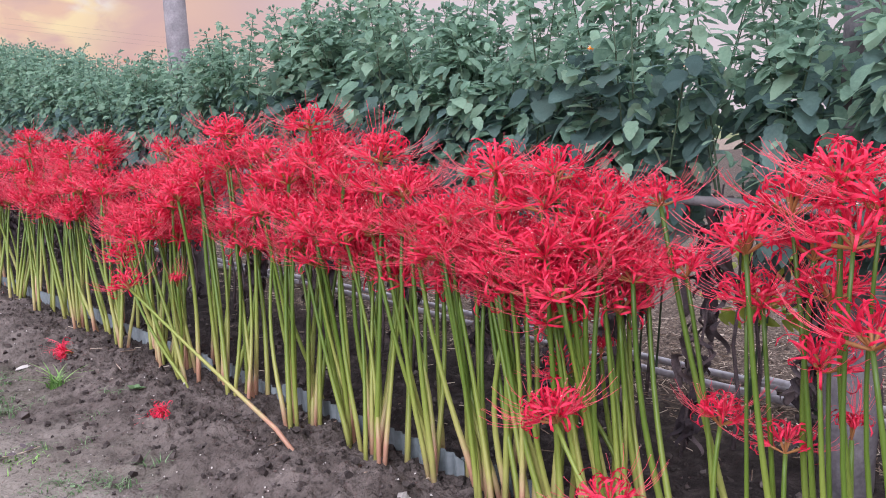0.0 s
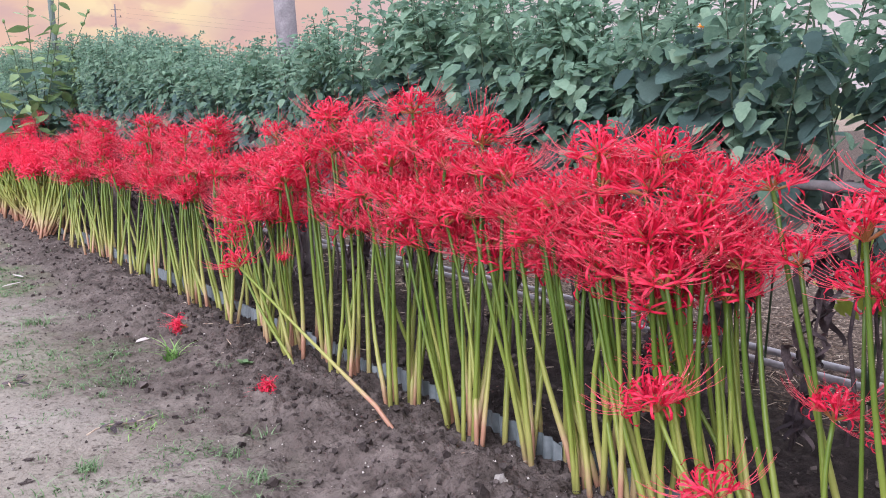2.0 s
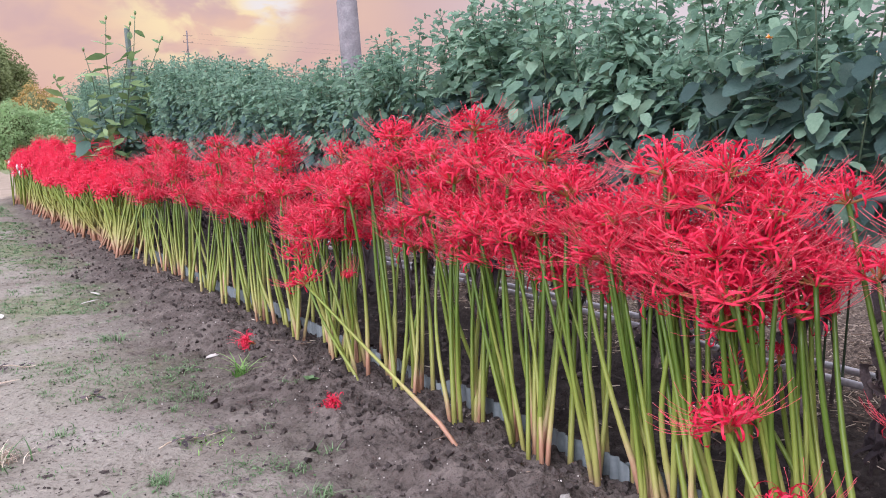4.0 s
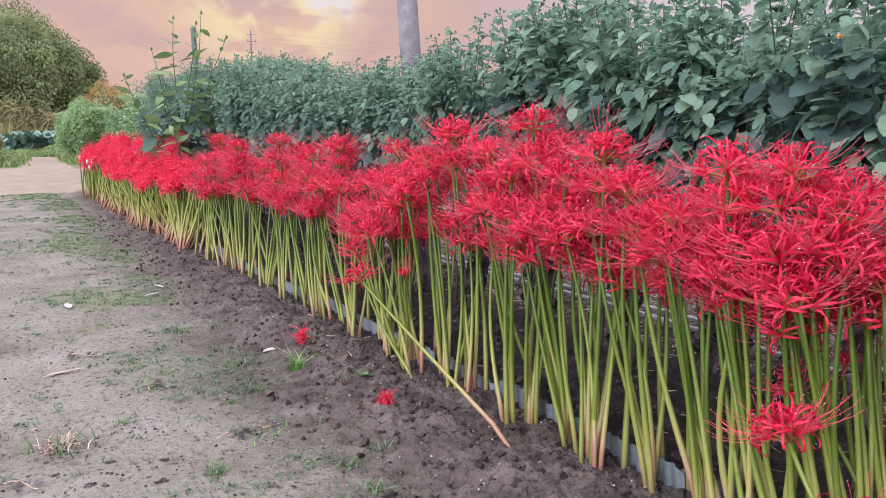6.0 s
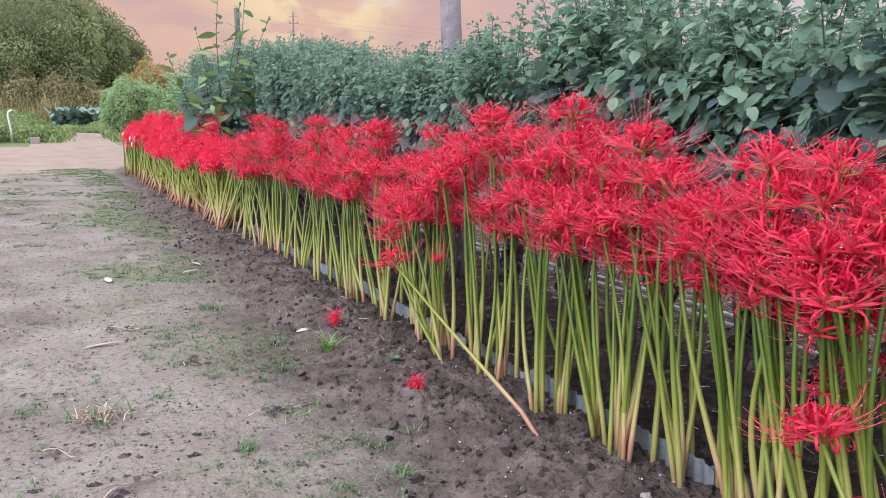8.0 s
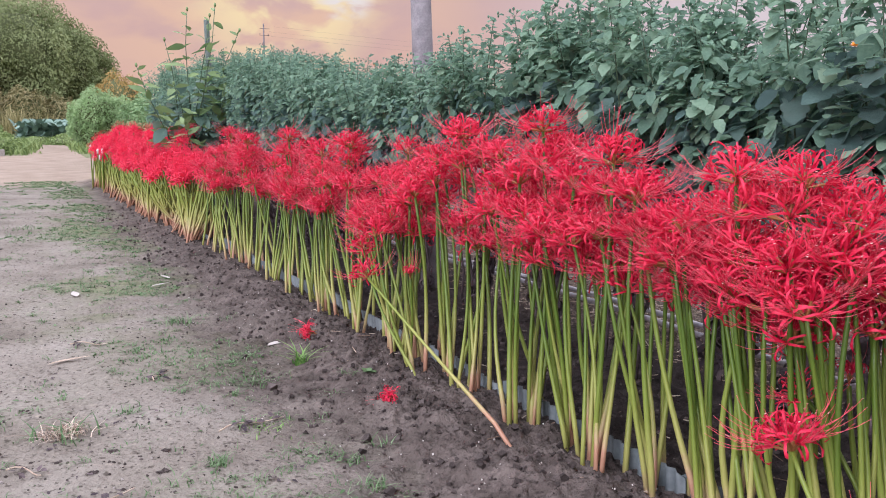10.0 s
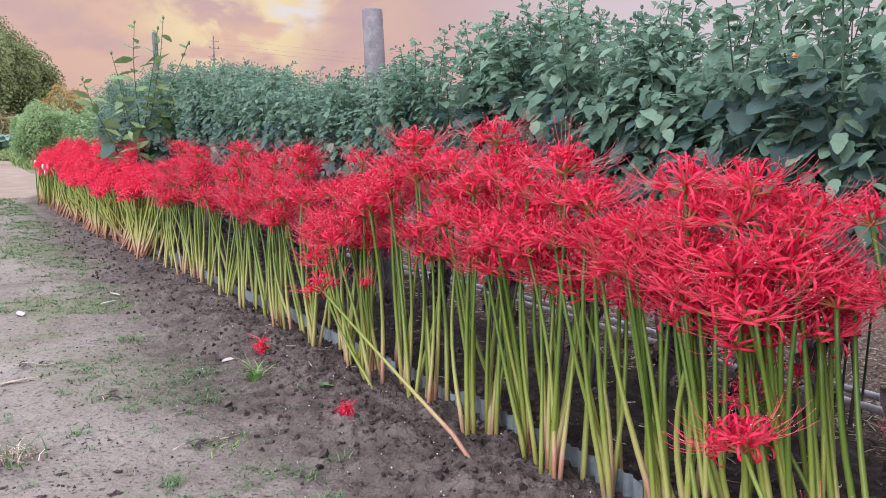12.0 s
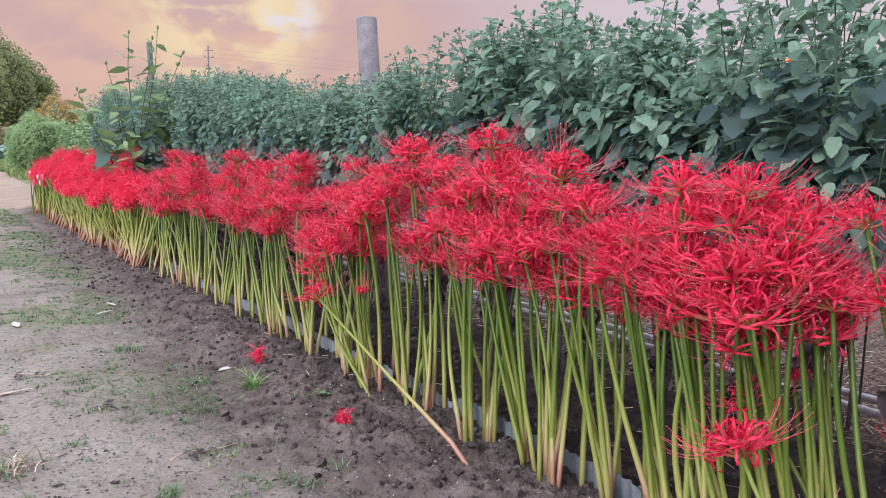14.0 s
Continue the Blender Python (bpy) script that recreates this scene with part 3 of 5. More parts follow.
def build_row():
    r = np.random.default_rng(21)
    for name, flowers in CLUMPS.items():
        behind = {"near": 2, "tall": 2, "middle": 2, "farther": 3}[name]
        for y, off, z in flowers:
            row_lily(y, off, z, r, r.uniform(0.92, 1.06))
            low = min(q[2] for q in flowers if abs(q[0] - y) < 0.11)
            if z - low > 0.05:
                row_lily(y + r.normal() * 0.02, off - 0.01, max(low + 0.01, z - r.uniform(0.045, 0.08)), r, r.uniform(0.9, 1.0))
            for k in range(behind):
                row_lily(y + r.normal() * 0.028, min(0.21, off + r.uniform(0.01, 0.09)), max(0.33, z - abs(r.normal()) * 0.05 - 0.028), r, r.uniform(0.84, 1.0))


build_row()


def far_lilies():
    """The far end of the row, too small and dense to tell flower from flower."""
    r = np.random.default_rng(5)
    stalks, heads = Pile(), Pile()
    flower, spray = Pile(), Pile()
    for k in range(6):
        a = k * math.pi / 3
        c, d = np.array([math.cos(a), math.sin(a), 0]), np.array([-math.sin(a), math.cos(a), 0]) * 0.0032
        line = [c * q + np.array([0, 0, z]) for q, z in ((0.002, 0.004), (0.012, 0.024), (0.028, 0.032), (0.040, 0.018))]
        flower.add([p + d * w * e for p, w in zip(line, (0.5, 1, 1, 0.4)) for e in (-1, 1)], [[0, 1, 3, 2], [2, 3, 5, 4], [4, 5, 7, 6]])
        line = [np.array([x * 0.35 * (k - 2.5), y, z]) for x, y, z in ((0, 0, 0), (0.018, 0.004, 0.03), (0.03, 0.022, 0.055), (0.034, 0.045, 0.068))]
        spray.add([p + np.array([0.0008 * e, 0, 0]) for p in line for e in (-1, 1)], [[0, 1, 3, 2], [2, 3, 5, 4], [4, 5, 7, 6]])
    fv, ff, sv, sf = np.concatenate(flower.v), flower.f, np.concatenate(spray.v), spray.f
    for k in range(170):
        y = 4.3 + 4.4 * (k + r.uniform(0, 1)) / 170
        h = r.uniform(0, 1)
        top = 0.43 if y < 4.9 else 0.43 + 0.12 * min(1, (y - 4.9) / 0.5)
        top -= 0.05 * abs(math.sin(y * 4.1))
        z = 0.27 + (top - 0.27) * h
        x = row_x(y) + 0.22 * h + r.uniform(-0.07, 0.07)
        bx, by = row_x(y) + r.uniform(-0.01, 0.14), y - r.uniform(0.02, 0.12)
        pts = scape_points((bx, by, 0.0), (x, y, z), r, 5)
        v, f = tube(pts, np.linspace(0.0075, 0.005, 5), 4)
        stalks.add(v, f)
        for shift in (-0.05, 0.04):
            more = scape_points((bx + r.uniform(-0.03, 0.03), by + shift, 0.0), (x + r.uniform(-0.05, 0.05), y + shift, z * r.uniform(0.75, 0.95)), r, 5)
            v, f = tube(more, np.linspace(0.0075, 0.005, 5), 4)
            stalks.add(v, f)
        for m, _ in umbel_poses(r, 7, 1.0):
            m3, off = np.array(m.to_3x3()), np.array(m.translation)
            heads.add(fv @ m3.T + off + pts[-1], ff, 0)
            heads.add(sv @ m3.T + off + pts[-1], sf, 0)
    ob = thing("spider_lily_stand", "dense far stand of red spider lilies in the row", "spider lilies", kind="stuff")
    tagged(part("scape_stand", stalks.mesh("scape_stand", M["scape"]), ob), kind="stuff")
    tagged(part("flower_mass", heads.mesh("flower_mass", [M["petal"]]), ob), kind="stuff")


far_lilies()


def lone_lilies():
    """Flowers that stand apart from the row."""
    r = np.random.default_rng(77)
    one = "lone spider lilies"
    lean = "fallen-over red spider lily on a long leaning stalk"
    spider_lily((0.788, 1.188, soil_height(0.788, 1.188)), (0.70, 1.70, 0.268), r, 6, 0.85, label=lean, group=one)
    spider_lily((0.83, 1.68, 0.0), (0.80, 1.97, 0.285), r, 6, 0.9, group=one)
    spider_lily((0.83, 1.72, 0.0), (0.83, 1.93, 0.335), r, 6, 0.95, group=one)
    spider_lily((0.84, 1.76, 0.0), (0.80, 1.89, 0.335), r, 6, 0.95, group=one)
    spider_lily((0.92, 1.52, 0.01), (0.96, 1.715, 0.575), r, 5, 0.9, group=one)
    tall = "single red spider lily on a tall bare stalk"
    spider_lily((1.01, 0.46, 0.01), (1.003, 0.605, 0.504), r, 8, 0.82, label=tall, group=one)
    spider_lily((0.96, 0.53, 0.01), (0.963, 0.62, 0.399), r, 8, 0.82, label=tall, group=one)
    for base, tip, n, size in (
        ((0.93, 0.36), (0.907, 0.432, 0.467), 7, 1.0), ((0.96, 0.34), (0.948, 0.399, 0.513), 7, 0.98), ((0.96, 0.47), (0.984, 0.55, 0.413), 7, 0.80),
        ((0.94, 0.42), (0.947, 0.447, 0.397), 5, 0.80), ((0.98, 0.40), (0.967, 0.435, 0.392), 6, 0.82), ((0.95, 0.31), (0.949, 0.348, 0.416), 7, 0.92),
        ((0.91, 0.27), (0.89, 0.308, 0.489), 7, 1.0), ((0.94, 0.27), (0.909, 0.331, 0.552), 7, 1.0), ((0.92, 0.24), (0.90, 0.287, 0.526), 7, 1.05),
        ((0.90, 0.23), (0.87, 0.275, 0.39), 7, 1.0), ((0.95, 0.33), (0.968, 0.378, 0.459), 7, 0.95), ((0.93, 0.31), (0.919, 0.344, 0.34), 5, 0.85),
    ):
        spider_lily((*base, 0.01), tip, r, n, size, thick=0.84, group=one)
    low = "low red spider lily bowed near the soil"
    spider_lily((0.86, 0.40, 0.0), (0.842, 0.655, 0.215), r, 10, 0.92, label=low, group=one)
    spider_lily((0.94, 0.55, 0.0), (0.95, 0.72, 0.245), r, 6, 0.75, label=low, group=one)
    spider_lily((0.93, 0.42, 0.0), (0.946, 0.472, 0.235), r, 8, 0.76, label=low, group=one)
    spider_lily((0.94, 0.34, 0.0), (0.948, 0.388, 0.222), r, 5, 0.75, label=low, group=one)
    spider_lily((0.83, 0.36, 0.0), (0.824, 0.549, 0.135), r, 6, 0.85, label=low, group=one)
    bud = "red spider lily bud still closed on its stalk"
    spider_lily((0.92, 0.275, 0.0), (0.95, 0.315, 0.26), r, 4, 0.6, 0.25, label=bud, group=one)
    spider_lily((0.97, 0.60, 0.0), (1.00, 0.695, 0.265), r, 3, 0.7, 0.25, label=bud, group=one)
    spider_lily((0.86, 1.82, 0.0), (0.86, 1.81, 0.235), r, 4, 0.6, 0.25, label=bud, group=one)


lone_lilies()

# ---- hedge of chrysanthemums ----


def leaf_template(lobes=True, fine=False):
    """A leaf along +y, one unit long, with shallow lobes, folded along its midrib and drooping at the tip."""
    if lobes:
        out = [(0.0, 0.0), (0.20, 0.05), (0.32, 0.22), (0.28, 0.34), (0.35, 0.48), (0.26, 0.65), (0.19, 0.82), (0.08, 0.93), (0.0, 1.02)]
        if fine:
            out = [(0.0, 0.0), (0.15, 0.03), (0.29, 0.12), (0.35, 0.23), (0.29, 0.33), (0.37, 0.42), (0.36, 0.52), (0.27, 0.61), (0.28, 0.71), (0.18, 0.84), (0.08, 0.93), (0.0, 1.02)]
    else:
        out = [(0.0, 0.0), (0.14, 0.16), (0.21, 0.42), (0.14, 0.72), (0.0, 1.0)]
    n = len(out)
    v = []
    for x, y in out:
        v.append((0.0, y, -0.16 * y * y))
    for sgn in (1, -1):
        for x, y in out[1:-1]:
            v.append((sgn * x, y, 0.32 * x - 0.22 * y * y - 0.45 * x * x))
    f = []
    for k, sgn in enumerate((1, -1)):
        off = n + k * (n - 2)
        edge = [0] + [off + j for j in range(n - 2)] + [n - 1]
        for j in range(n - 1):
            a, b, c, d = j, edge[j], edge[j + 1], j + 1
            face = [q for i, q in enumerate((a, b, c, d)) if q not in (a, b, c, d)[:i]]
            if len(face) > 2:
                f.append(face if sgn > 0 else face[::-1])
    return np.array(v), f


LEAF, LEAF_F = leaf_template()
FINE, FINE_F = leaf_template(True, True)
SMALL, SMALL_F = leaf_template(False)
FAR = np.array([(0, 0, 0), (0.32, 0.5, 0.06), (0, 1, -0.12), (-0.32, 0.5, 0.06)], float)
FAR_F = [[0, 1, 2], [0, 2, 3]]
MID = np.array([(0, 0, 0), (0, 0.5, -0.04), (0, 1, -0.16), (0.34, 0.22, 0.07), (0.36, 0.62, 0.04), (-0.34, 0.22, 0.07), (-0.36, 0.62, 0.04)], float)
MID_F = [[0, 3, 1], [1, 3, 4], [1, 4, 2], [0, 1, 5], [1, 6, 5], [1, 2, 6]]
BIG_LEAVES = []
for k in range(4):
    warp = FINE.copy()
    warp[:, 2] += 0.05 * np.sin(warp[:, 0] * (9 + k) + k) + 0.04 * np.sin(warp[:, 1] * 8 + 2 * k)
    BIG_LEAVES.append(mesh_of("leaf", warp, FINE_F, M["leaf_single"]))


def hedge_top(y):
    """Height of the hedge along the row."""
    pts = ((-1, 1.05), (0.3, 0.98), (0.8, 0.95), (0.94, 0.885), (1.11, 0.86), (1.24, 0.875), (1.33, 0.91), (1.51, 0.93), (1.74, 0.955), (1.94, 0.955), (2.15, 0.92), (2.46, 0.88), (2.9, 0.86), (3.35, 0.88), (4.15, 0.985), (5.5, 1.08), (7, 1.10), (9, 1.10))
    return float(np.interp(y, [p[0] for p in pts], [p[1] for p in pts]))


HEDGE_X = 1.34
GAP = 0.50


def chrysanthemum(y, x, top, low, r, single=0, label="tall grey-green chrysanthemum plant with lobed leaves and buds", front=True):
    ob = thing("chrysanthemum_plant", label, "chrysanthemum", (x, y, 0.0), "chrysanthemums in the hedge")
    old, young, buds = Pile(), Pile(), Pile()
    leaves, yl = [], []
    fork = r.uniform(0.24, 0.32)
    v, f = tube([(0, 0, -0.02), (0.006, -0.005, 0.12), (-0.004, 0.006, 0.22), (0, 0, fork + 0.02)], [0.0048, 0.0042, 0.0036, 0.0032], 7)
    part("main_stem", mesh_of("main_stem", v, f, M["dry"]), ob)
    airy = y < 0.92
    for k in range((9 if airy else 12) if front else (2 if airy else 8)):
        bx, by = r.uniform(-0.004, 0.004), r.uniform(-0.004, 0.004)
        tx, ty = bx + r.uniform(-0.14, 0.20), by + r.uniform(-0.20, 0.20)
        tz = top * (r.uniform(0.90, 1.035) if front else r.uniform(0.88, 1.0)) - 0.02
        s = np.linspace(0, 1, 6)[:, None]
        pts = np.array([bx, by, fork]) * (1 - s) + np.array([0, 0, tz]) * s + np.array([tx, ty, 0]) * s ** 0.8 + np.array([0.02, 0.015, 0]) * np.sin(s * 6 + k) * s
        v, f = tube(pts, np.linspace(0.0027, 0.0012, 6), 5)
        lower = [int(min(q) < 5) for q in f]
        part("stalk", mesh_of("stalk", v, f, [M["green_stem"], M["dry"]], True, lower), ob)
        h = low + r.uniform(-0.03, 0.03)
        az = r.uniform(0, 6.28)
        while h < tz:
            p = np.array([np.interp(max(0.0, (h - fork) / (tz - fork)), s[:, 0], pts[:, i]) for i in range(3)])
            az += 2.4 + r.uniform(-0.4, 0.4)
            frac = (h - low) / max(0.05, tz - low)
            size = (1.0 if y < 2.0 else 0.78) * r.uniform(0.052, 0.086) * (1 - 0.52 * min(1, max(frac, 0)) ** 1.3)
            out = math.pi / 2 + r.normal() * 1.0 if front and r.uniform() < 0.75 else az
            tilt = r.uniform(-1.40, -0.45) + 0.62 * frac
            reach = np.array([-math.sin(out), math.cos(out), 0.15]) * r.uniform(0.01, 0.07) * (1.1 - 0.6 * frac)
            row = (p + reach, out, tilt, r.uniform(-0.5, 0.5), size)
            if abs(y + row[0][1] - GAP * (x + row[0][0])) < 0.05 and row[0][2] < 0.63:
                h += 0.02
                continue
            if airy and row[0][2] > 0.72 and r.uniform() < 0.42:
                h += r.uniform(0.02, 0.03)
                continue
            (leaves if frac < 0.58 + r.uniform(-0.12, 0.12) else yl).append(row)
            # side shoots with smaller leaves
            if r.uniform() < 0.75:
                e = p + np.array([-math.sin(out), math.cos(out), 0.8 if frac < 0.6 else 0.25]) * r.uniform(0.05, 0.13) * (1.0 if frac < 0.6 else 0.55)
                for j in range(5):
                    u = yl if j > 1 or frac > 0.6 else leaves
                    u.append((p + (e - p) * (0.3 + 0.18 * j), out + r.normal() * 1.1, r.uniform(-1.15, 0.25) + 0.3 * frac, r.uniform(-0.4, 0.4), size * r.uniform(0.45, 0.8)))
            h += r.uniform(0.017, 0.029) * (1.0 if y < 2.0 else 0.85)
        for j in range(16):
            yl.append((pts[-1] - np.array([0, 0, 0.008 * j]), r.uniform(0, 6.28), r.uniform(-0.4, 0.8), r.uniform(-0.4, 0.4), r.uniform(0.016, 0.034)))
        for j in range(3):
            c = pts[-1] + np.array([r.uniform(-0.018, 0.018), r.uniform(-0.018, 0.018), r.uniform(0.0, 0.02)])
            v, f = tube([c - np.array([0, 0, 0.004]), c, c + np.array([0, 0, 0.005])], [0.0015, 0.0042, 0.0022], 5 if y < 2.2 else 3)
            buds.add(v, f)
            if y < 2.2:
                v, f = tube([pts[-1] - np.array([0, 0, 0.01]), c], 0.0008, 3, False)
                buds.add(v, f)
    chosen = sorted(range(len(leaves)), key=lambda i: leaves[i][0][0])[:single]
    for i in chosen:
        p, az, tilt, roll, size = leaves[i]
        m = Matrix.Translation(p) @ Matrix.Rotation(az, 4, "Z") @ Matrix.Rotation(tilt, 4, "X") @ Matrix.Rotation(roll, 4, "Y") @ Matrix.Diagonal((size,) * 3 + (1,))
        part("leaf", BIG_LEAVES[i % 4], ob, m=m)
    chosen = set(chosen)
    for rows, pile, tpl, fc in (([q for i, q in enumerate(leaves) if i not in chosen], old, *((FINE, FINE_F) if y < 1.7 and front else (LEAF, LEAF_F) if y < 2.6 and front else (MID, MID_F))), (yl, young, *((LEAF * np.array([0.86, 1, 1]), LEAF_F) if y < 1.35 and front else (MID * np.array([0.9, 1, 1]), MID_F) if y < 5.0 else (FAR, FAR_F)))):
        a = np.array([q[0] for q in rows])
        b = np.array([q[1:] for q in rows])
        pile.many(tpl, fc, turns(b[:, 0], b[:, 1], b[:, 2], b[:, 3]), a)
    tagged(part("foliage", old.mesh("foliage", M["leaf"]), ob), kind="stuff")
    tagged(part("young_foliage", young.mesh("young_foliage", M["young"]), ob, "pale grey-green young leaves"), kind="stuff")
    tagged(part("bud_spray", buds.mesh("bud_spray", M["young"]), ob, "small closed flower buds"), kind="stuff")
    return ob


def build_hedge():
    r = np.random.default_rng(11)
    y = 0.05
    while y < 8.6:
        near = 0.7 < y < 2.4
        low = 0.44 + 0.03 * r.uniform(-1, 1)
        chrysanthemum(y, HEDGE_X + r.uniform(-0.06, 0.06), hedge_top(y), low, r, 30 if near else 0)
        y += r.uniform(0.14, 0.17)
    y = 0.2
    while y < 8.6:
        chrysanthemum(y, HEDGE_X + 0.24 + r.uniform(-0.05, 0.05), hedge_top(y) * r.uniform(0.94, 1.0), 0.48, r, front=False)
        y += r.uniform(0.22, 0.28)


build_hedge()


def dried_plant(x, y, height, r):
    """Lower part of a stalk with withered leaves hanging on it."""
    ob = thing("dried_stalk", "withered dark brown stalk with shrivelled hanging leaves", "dried plant", (x, y, soil_height(x, y)), "dried stalks under the hedge")
    s = np.linspace(0, 1, 7)[:, None]
    lean = np.array([r.uniform(-0.05, 0.05), r.uniform(-0.06, 0.06), height])
    pts = lean * s + np.array([0.012, 0.01, 0]) * np.sin(s * 7 + r.uniform(0, 6))
    pts[0, 2] = -0.02
    v, f = tube(pts, np.linspace(0.0038, 0.002, 7), 6)
    part("stalk", mesh_of("stalk", v, f, M["dry"]), ob)
    pile = Pile()
    n = 75
    q = r.uniform(0.10, 0.98, n)
    at = np.array([[np.interp(k, s[:, 0], pts[:, i]) for i in range(3)] for k in q]) + np.c_[r.uniform(-0.022, 0.022, (n, 2)), np.zeros(n)]
    curled = LEAF.copy()
    curled[:, 0] *= 0.45
    curled[:, 2] += 0.25 * np.sin(curled[:, 1] * 6) + 0.5 * np.abs(curled[:, 0])
    pile.many(curled, LEAF_F, turns(r.uniform(0, 6.28, n), r.uniform(-1.9, -0.85, n), r.uniform(-1.2, 1.2, n), r.uniform(0.028, 0.08, n)), at)
    part("withered_leaves", pile.mesh("withered_leaves", M["dry"]), ob)


def build_dried():
    r = np.random.default_rng(31)
    y = 0.35
    while y < 5.2:
        dried_plant(HEDGE_X + r.uniform(-0.10, 0.12), y, r.uniform(0.38, 0.55), r)
        y += r.uniform(0.15, 0.27)


build_dried()

# ---- posts, rail, pipes, edging ----


M["stake"] = mat("stake_green", [(0.09, 0.12, 0.11), (0.17, 0.20, 0.18)], 20, 0.7, 0.3)


def post(base, top, radius, label, material=M["wood"]):
    ob = thing("post", label, "post", base)
    rel = np.array(top) - np.array(base)
    s = np.linspace(0, 1, 9)[:, None]
    pts = rel * s + np.array([0.003, 0.002, 0]) * np.sin(s * 9)
    pts[0, 2] = -0.05
    rad = radius * (1 + 0.03 * np.sin(s[:, 0] * 11))
    rad[-1] *= 0.93
    pts[-2] = pts[-1] - np.array([0, 0, 0.006])
    v, f = tube(pts, rad, 18)
    part("shaft", mesh_of("shaft", v, f, material), ob)


post((1.36, 2.68, 0.0), (1.345, 2.745, 1.075), 0.0375, "round weathered grey wooden post standing in the hedge")
post((1.38, 0.462, 0.0), (1.38, 0.478, 1.3), 0.0435, "round weathered dark grey wooden post beside the hedge", M["post_wood"])
post((1.27, 5.95, 0.0), (1.24, 5.9, 1.32), 0.018, "thin dark grey-green stake above the far hedge", M["stake"])


def rail():
    ob = thing("rail", "dark weathered wooden rail tied along the hedge posts", "rail", (1.235, 0.0, 0.0))
    for k, (y0, y1) in enumerate(((-0.2, 2.9), (2.85, 6.2))):
        ys = np.linspace(y0, y1, 14)
        pts = np.c_[0.012 * k + 0.004 * np.sin(ys * 3), ys, 0.485 + 0.006 * np.sin(ys * 2.1) + 0.012 * k]
        v, f = tube(pts, 0.009, 9)
        part("bar", mesh_of("bar", v, f, M["darkwood"]), ob)


rail()


def pipe(x, dx, label):
    ob = thing("pipe", label, "pipe", (x, 0.0, 0.035), "pipes on the ground")
    ys = np.linspace(-0.3, 4.6, 30)
    pts = np.c_[dx * ys + 0.008 * np.sin(ys * 2.3 + x * 9), ys, 0.004 * np.sin(ys * 3 + x)]
    v, f = tube(pts, 0.0088, 10)
    part("barrel", mesh_of("barrel", v, f, M["pipe"]), ob)
    c = 0.75
    v, f = tube([(dx * c, c - 0.03, 0), (dx * c, c + 0.03, 0)], 0.0135, 10)
    part("sleeve", mesh_of("sleeve", v, f, M["pipe"]), ob)


pipe(1.69, -0.012, "pale grey metal pipe lying on the soil")
pipe(1.78, -0.02, "dull grey metal pipe lying behind another on the soil")


def edging():
    """Strips of ribbed plastic set on edge in the soil behind the stalks."""
    ob = thing("edging_board", "grey ribbed plastic edging sheets set upright in the soil", "garden edging", (0.0, 0.0, 0.0))
    r = np.random.default_rng(3)
    y = 0.15
    while y < 8.2:
        L = r.uniform(0.24, 0.34)
        n = 56
        t = np.linspace(0, L, n)
        x0 = row_x(y) + 0.105 + r.uniform(-0.012, 0.012)
        turn = r.uniform(-0.10, 0.10)
        x = x0 + turn * t + 0.004 * np.sin(t * 2 * np.pi / 0.024)
        ztop = 0.050 + r.uniform(-0.012, 0.012) + r.uniform(-0.04, 0.04) * t / L * 0.5
        v = []
        for off in (0, 0.0022):
            for a, b, z in zip(x, y + t, np.broadcast_to(ztop, n)):
                edge = min(1, min(b - y, y + L - b) / 0.02)
                v.append((a + off, b, z - 0.012 * (1 - edge)))
                v.append((a + off + 0.004, b, -0.04))
        f = []
        for k in range(n - 1):
            a, b = 2 * k, 2 * n + 2 * k
            f += [[a, a + 1, a + 3, a + 2], [b, b + 2, b + 3, b + 1], [a, a + 2, b + 2, b]]
        e = 2 * (n - 1)
        f += [[0, 2 * n, 2 * n + 1, 1], [e, e + 1, 2 * n + e + 1, 2 * n + e]]
        part("sheet", mesh_of("sheet", v, f, M["plastic"]), ob)
        y += L - 0.012


edging()

# ---- far things ----


def crown(centre, radii, count, size, r):
    """A shell of leaf clumps over a lumpy dome."""
    d = r.normal(size=(count, 3))
    d[:, 2] = np.abs(d[:, 2]) * 1.25 - 0.7
    d /= np.linalg.norm(d, axis=1)[:, None]
    lump = np.array([1 + 0.26 * noise.noise(Vector(q) * 2.3) + 0.10 * noise.noise(Vector(q) * 6.1) for q in d])
    p = d * np.array(radii) * lump[:, None] * r.uniform(0.86, 1.03, count)[:, None] + np.array(centre)
    yaw = np.arctan2(d[:, 1], d[:, 0]) - np.pi / 2 + r.uniform(-0.9, 0.9, count)
    return p, turns(yaw, r.uniform(-1.3, 0.3, count), r.uniform(-0.8, 0.8, count), size * r.uniform(0.6, 1.3, count))


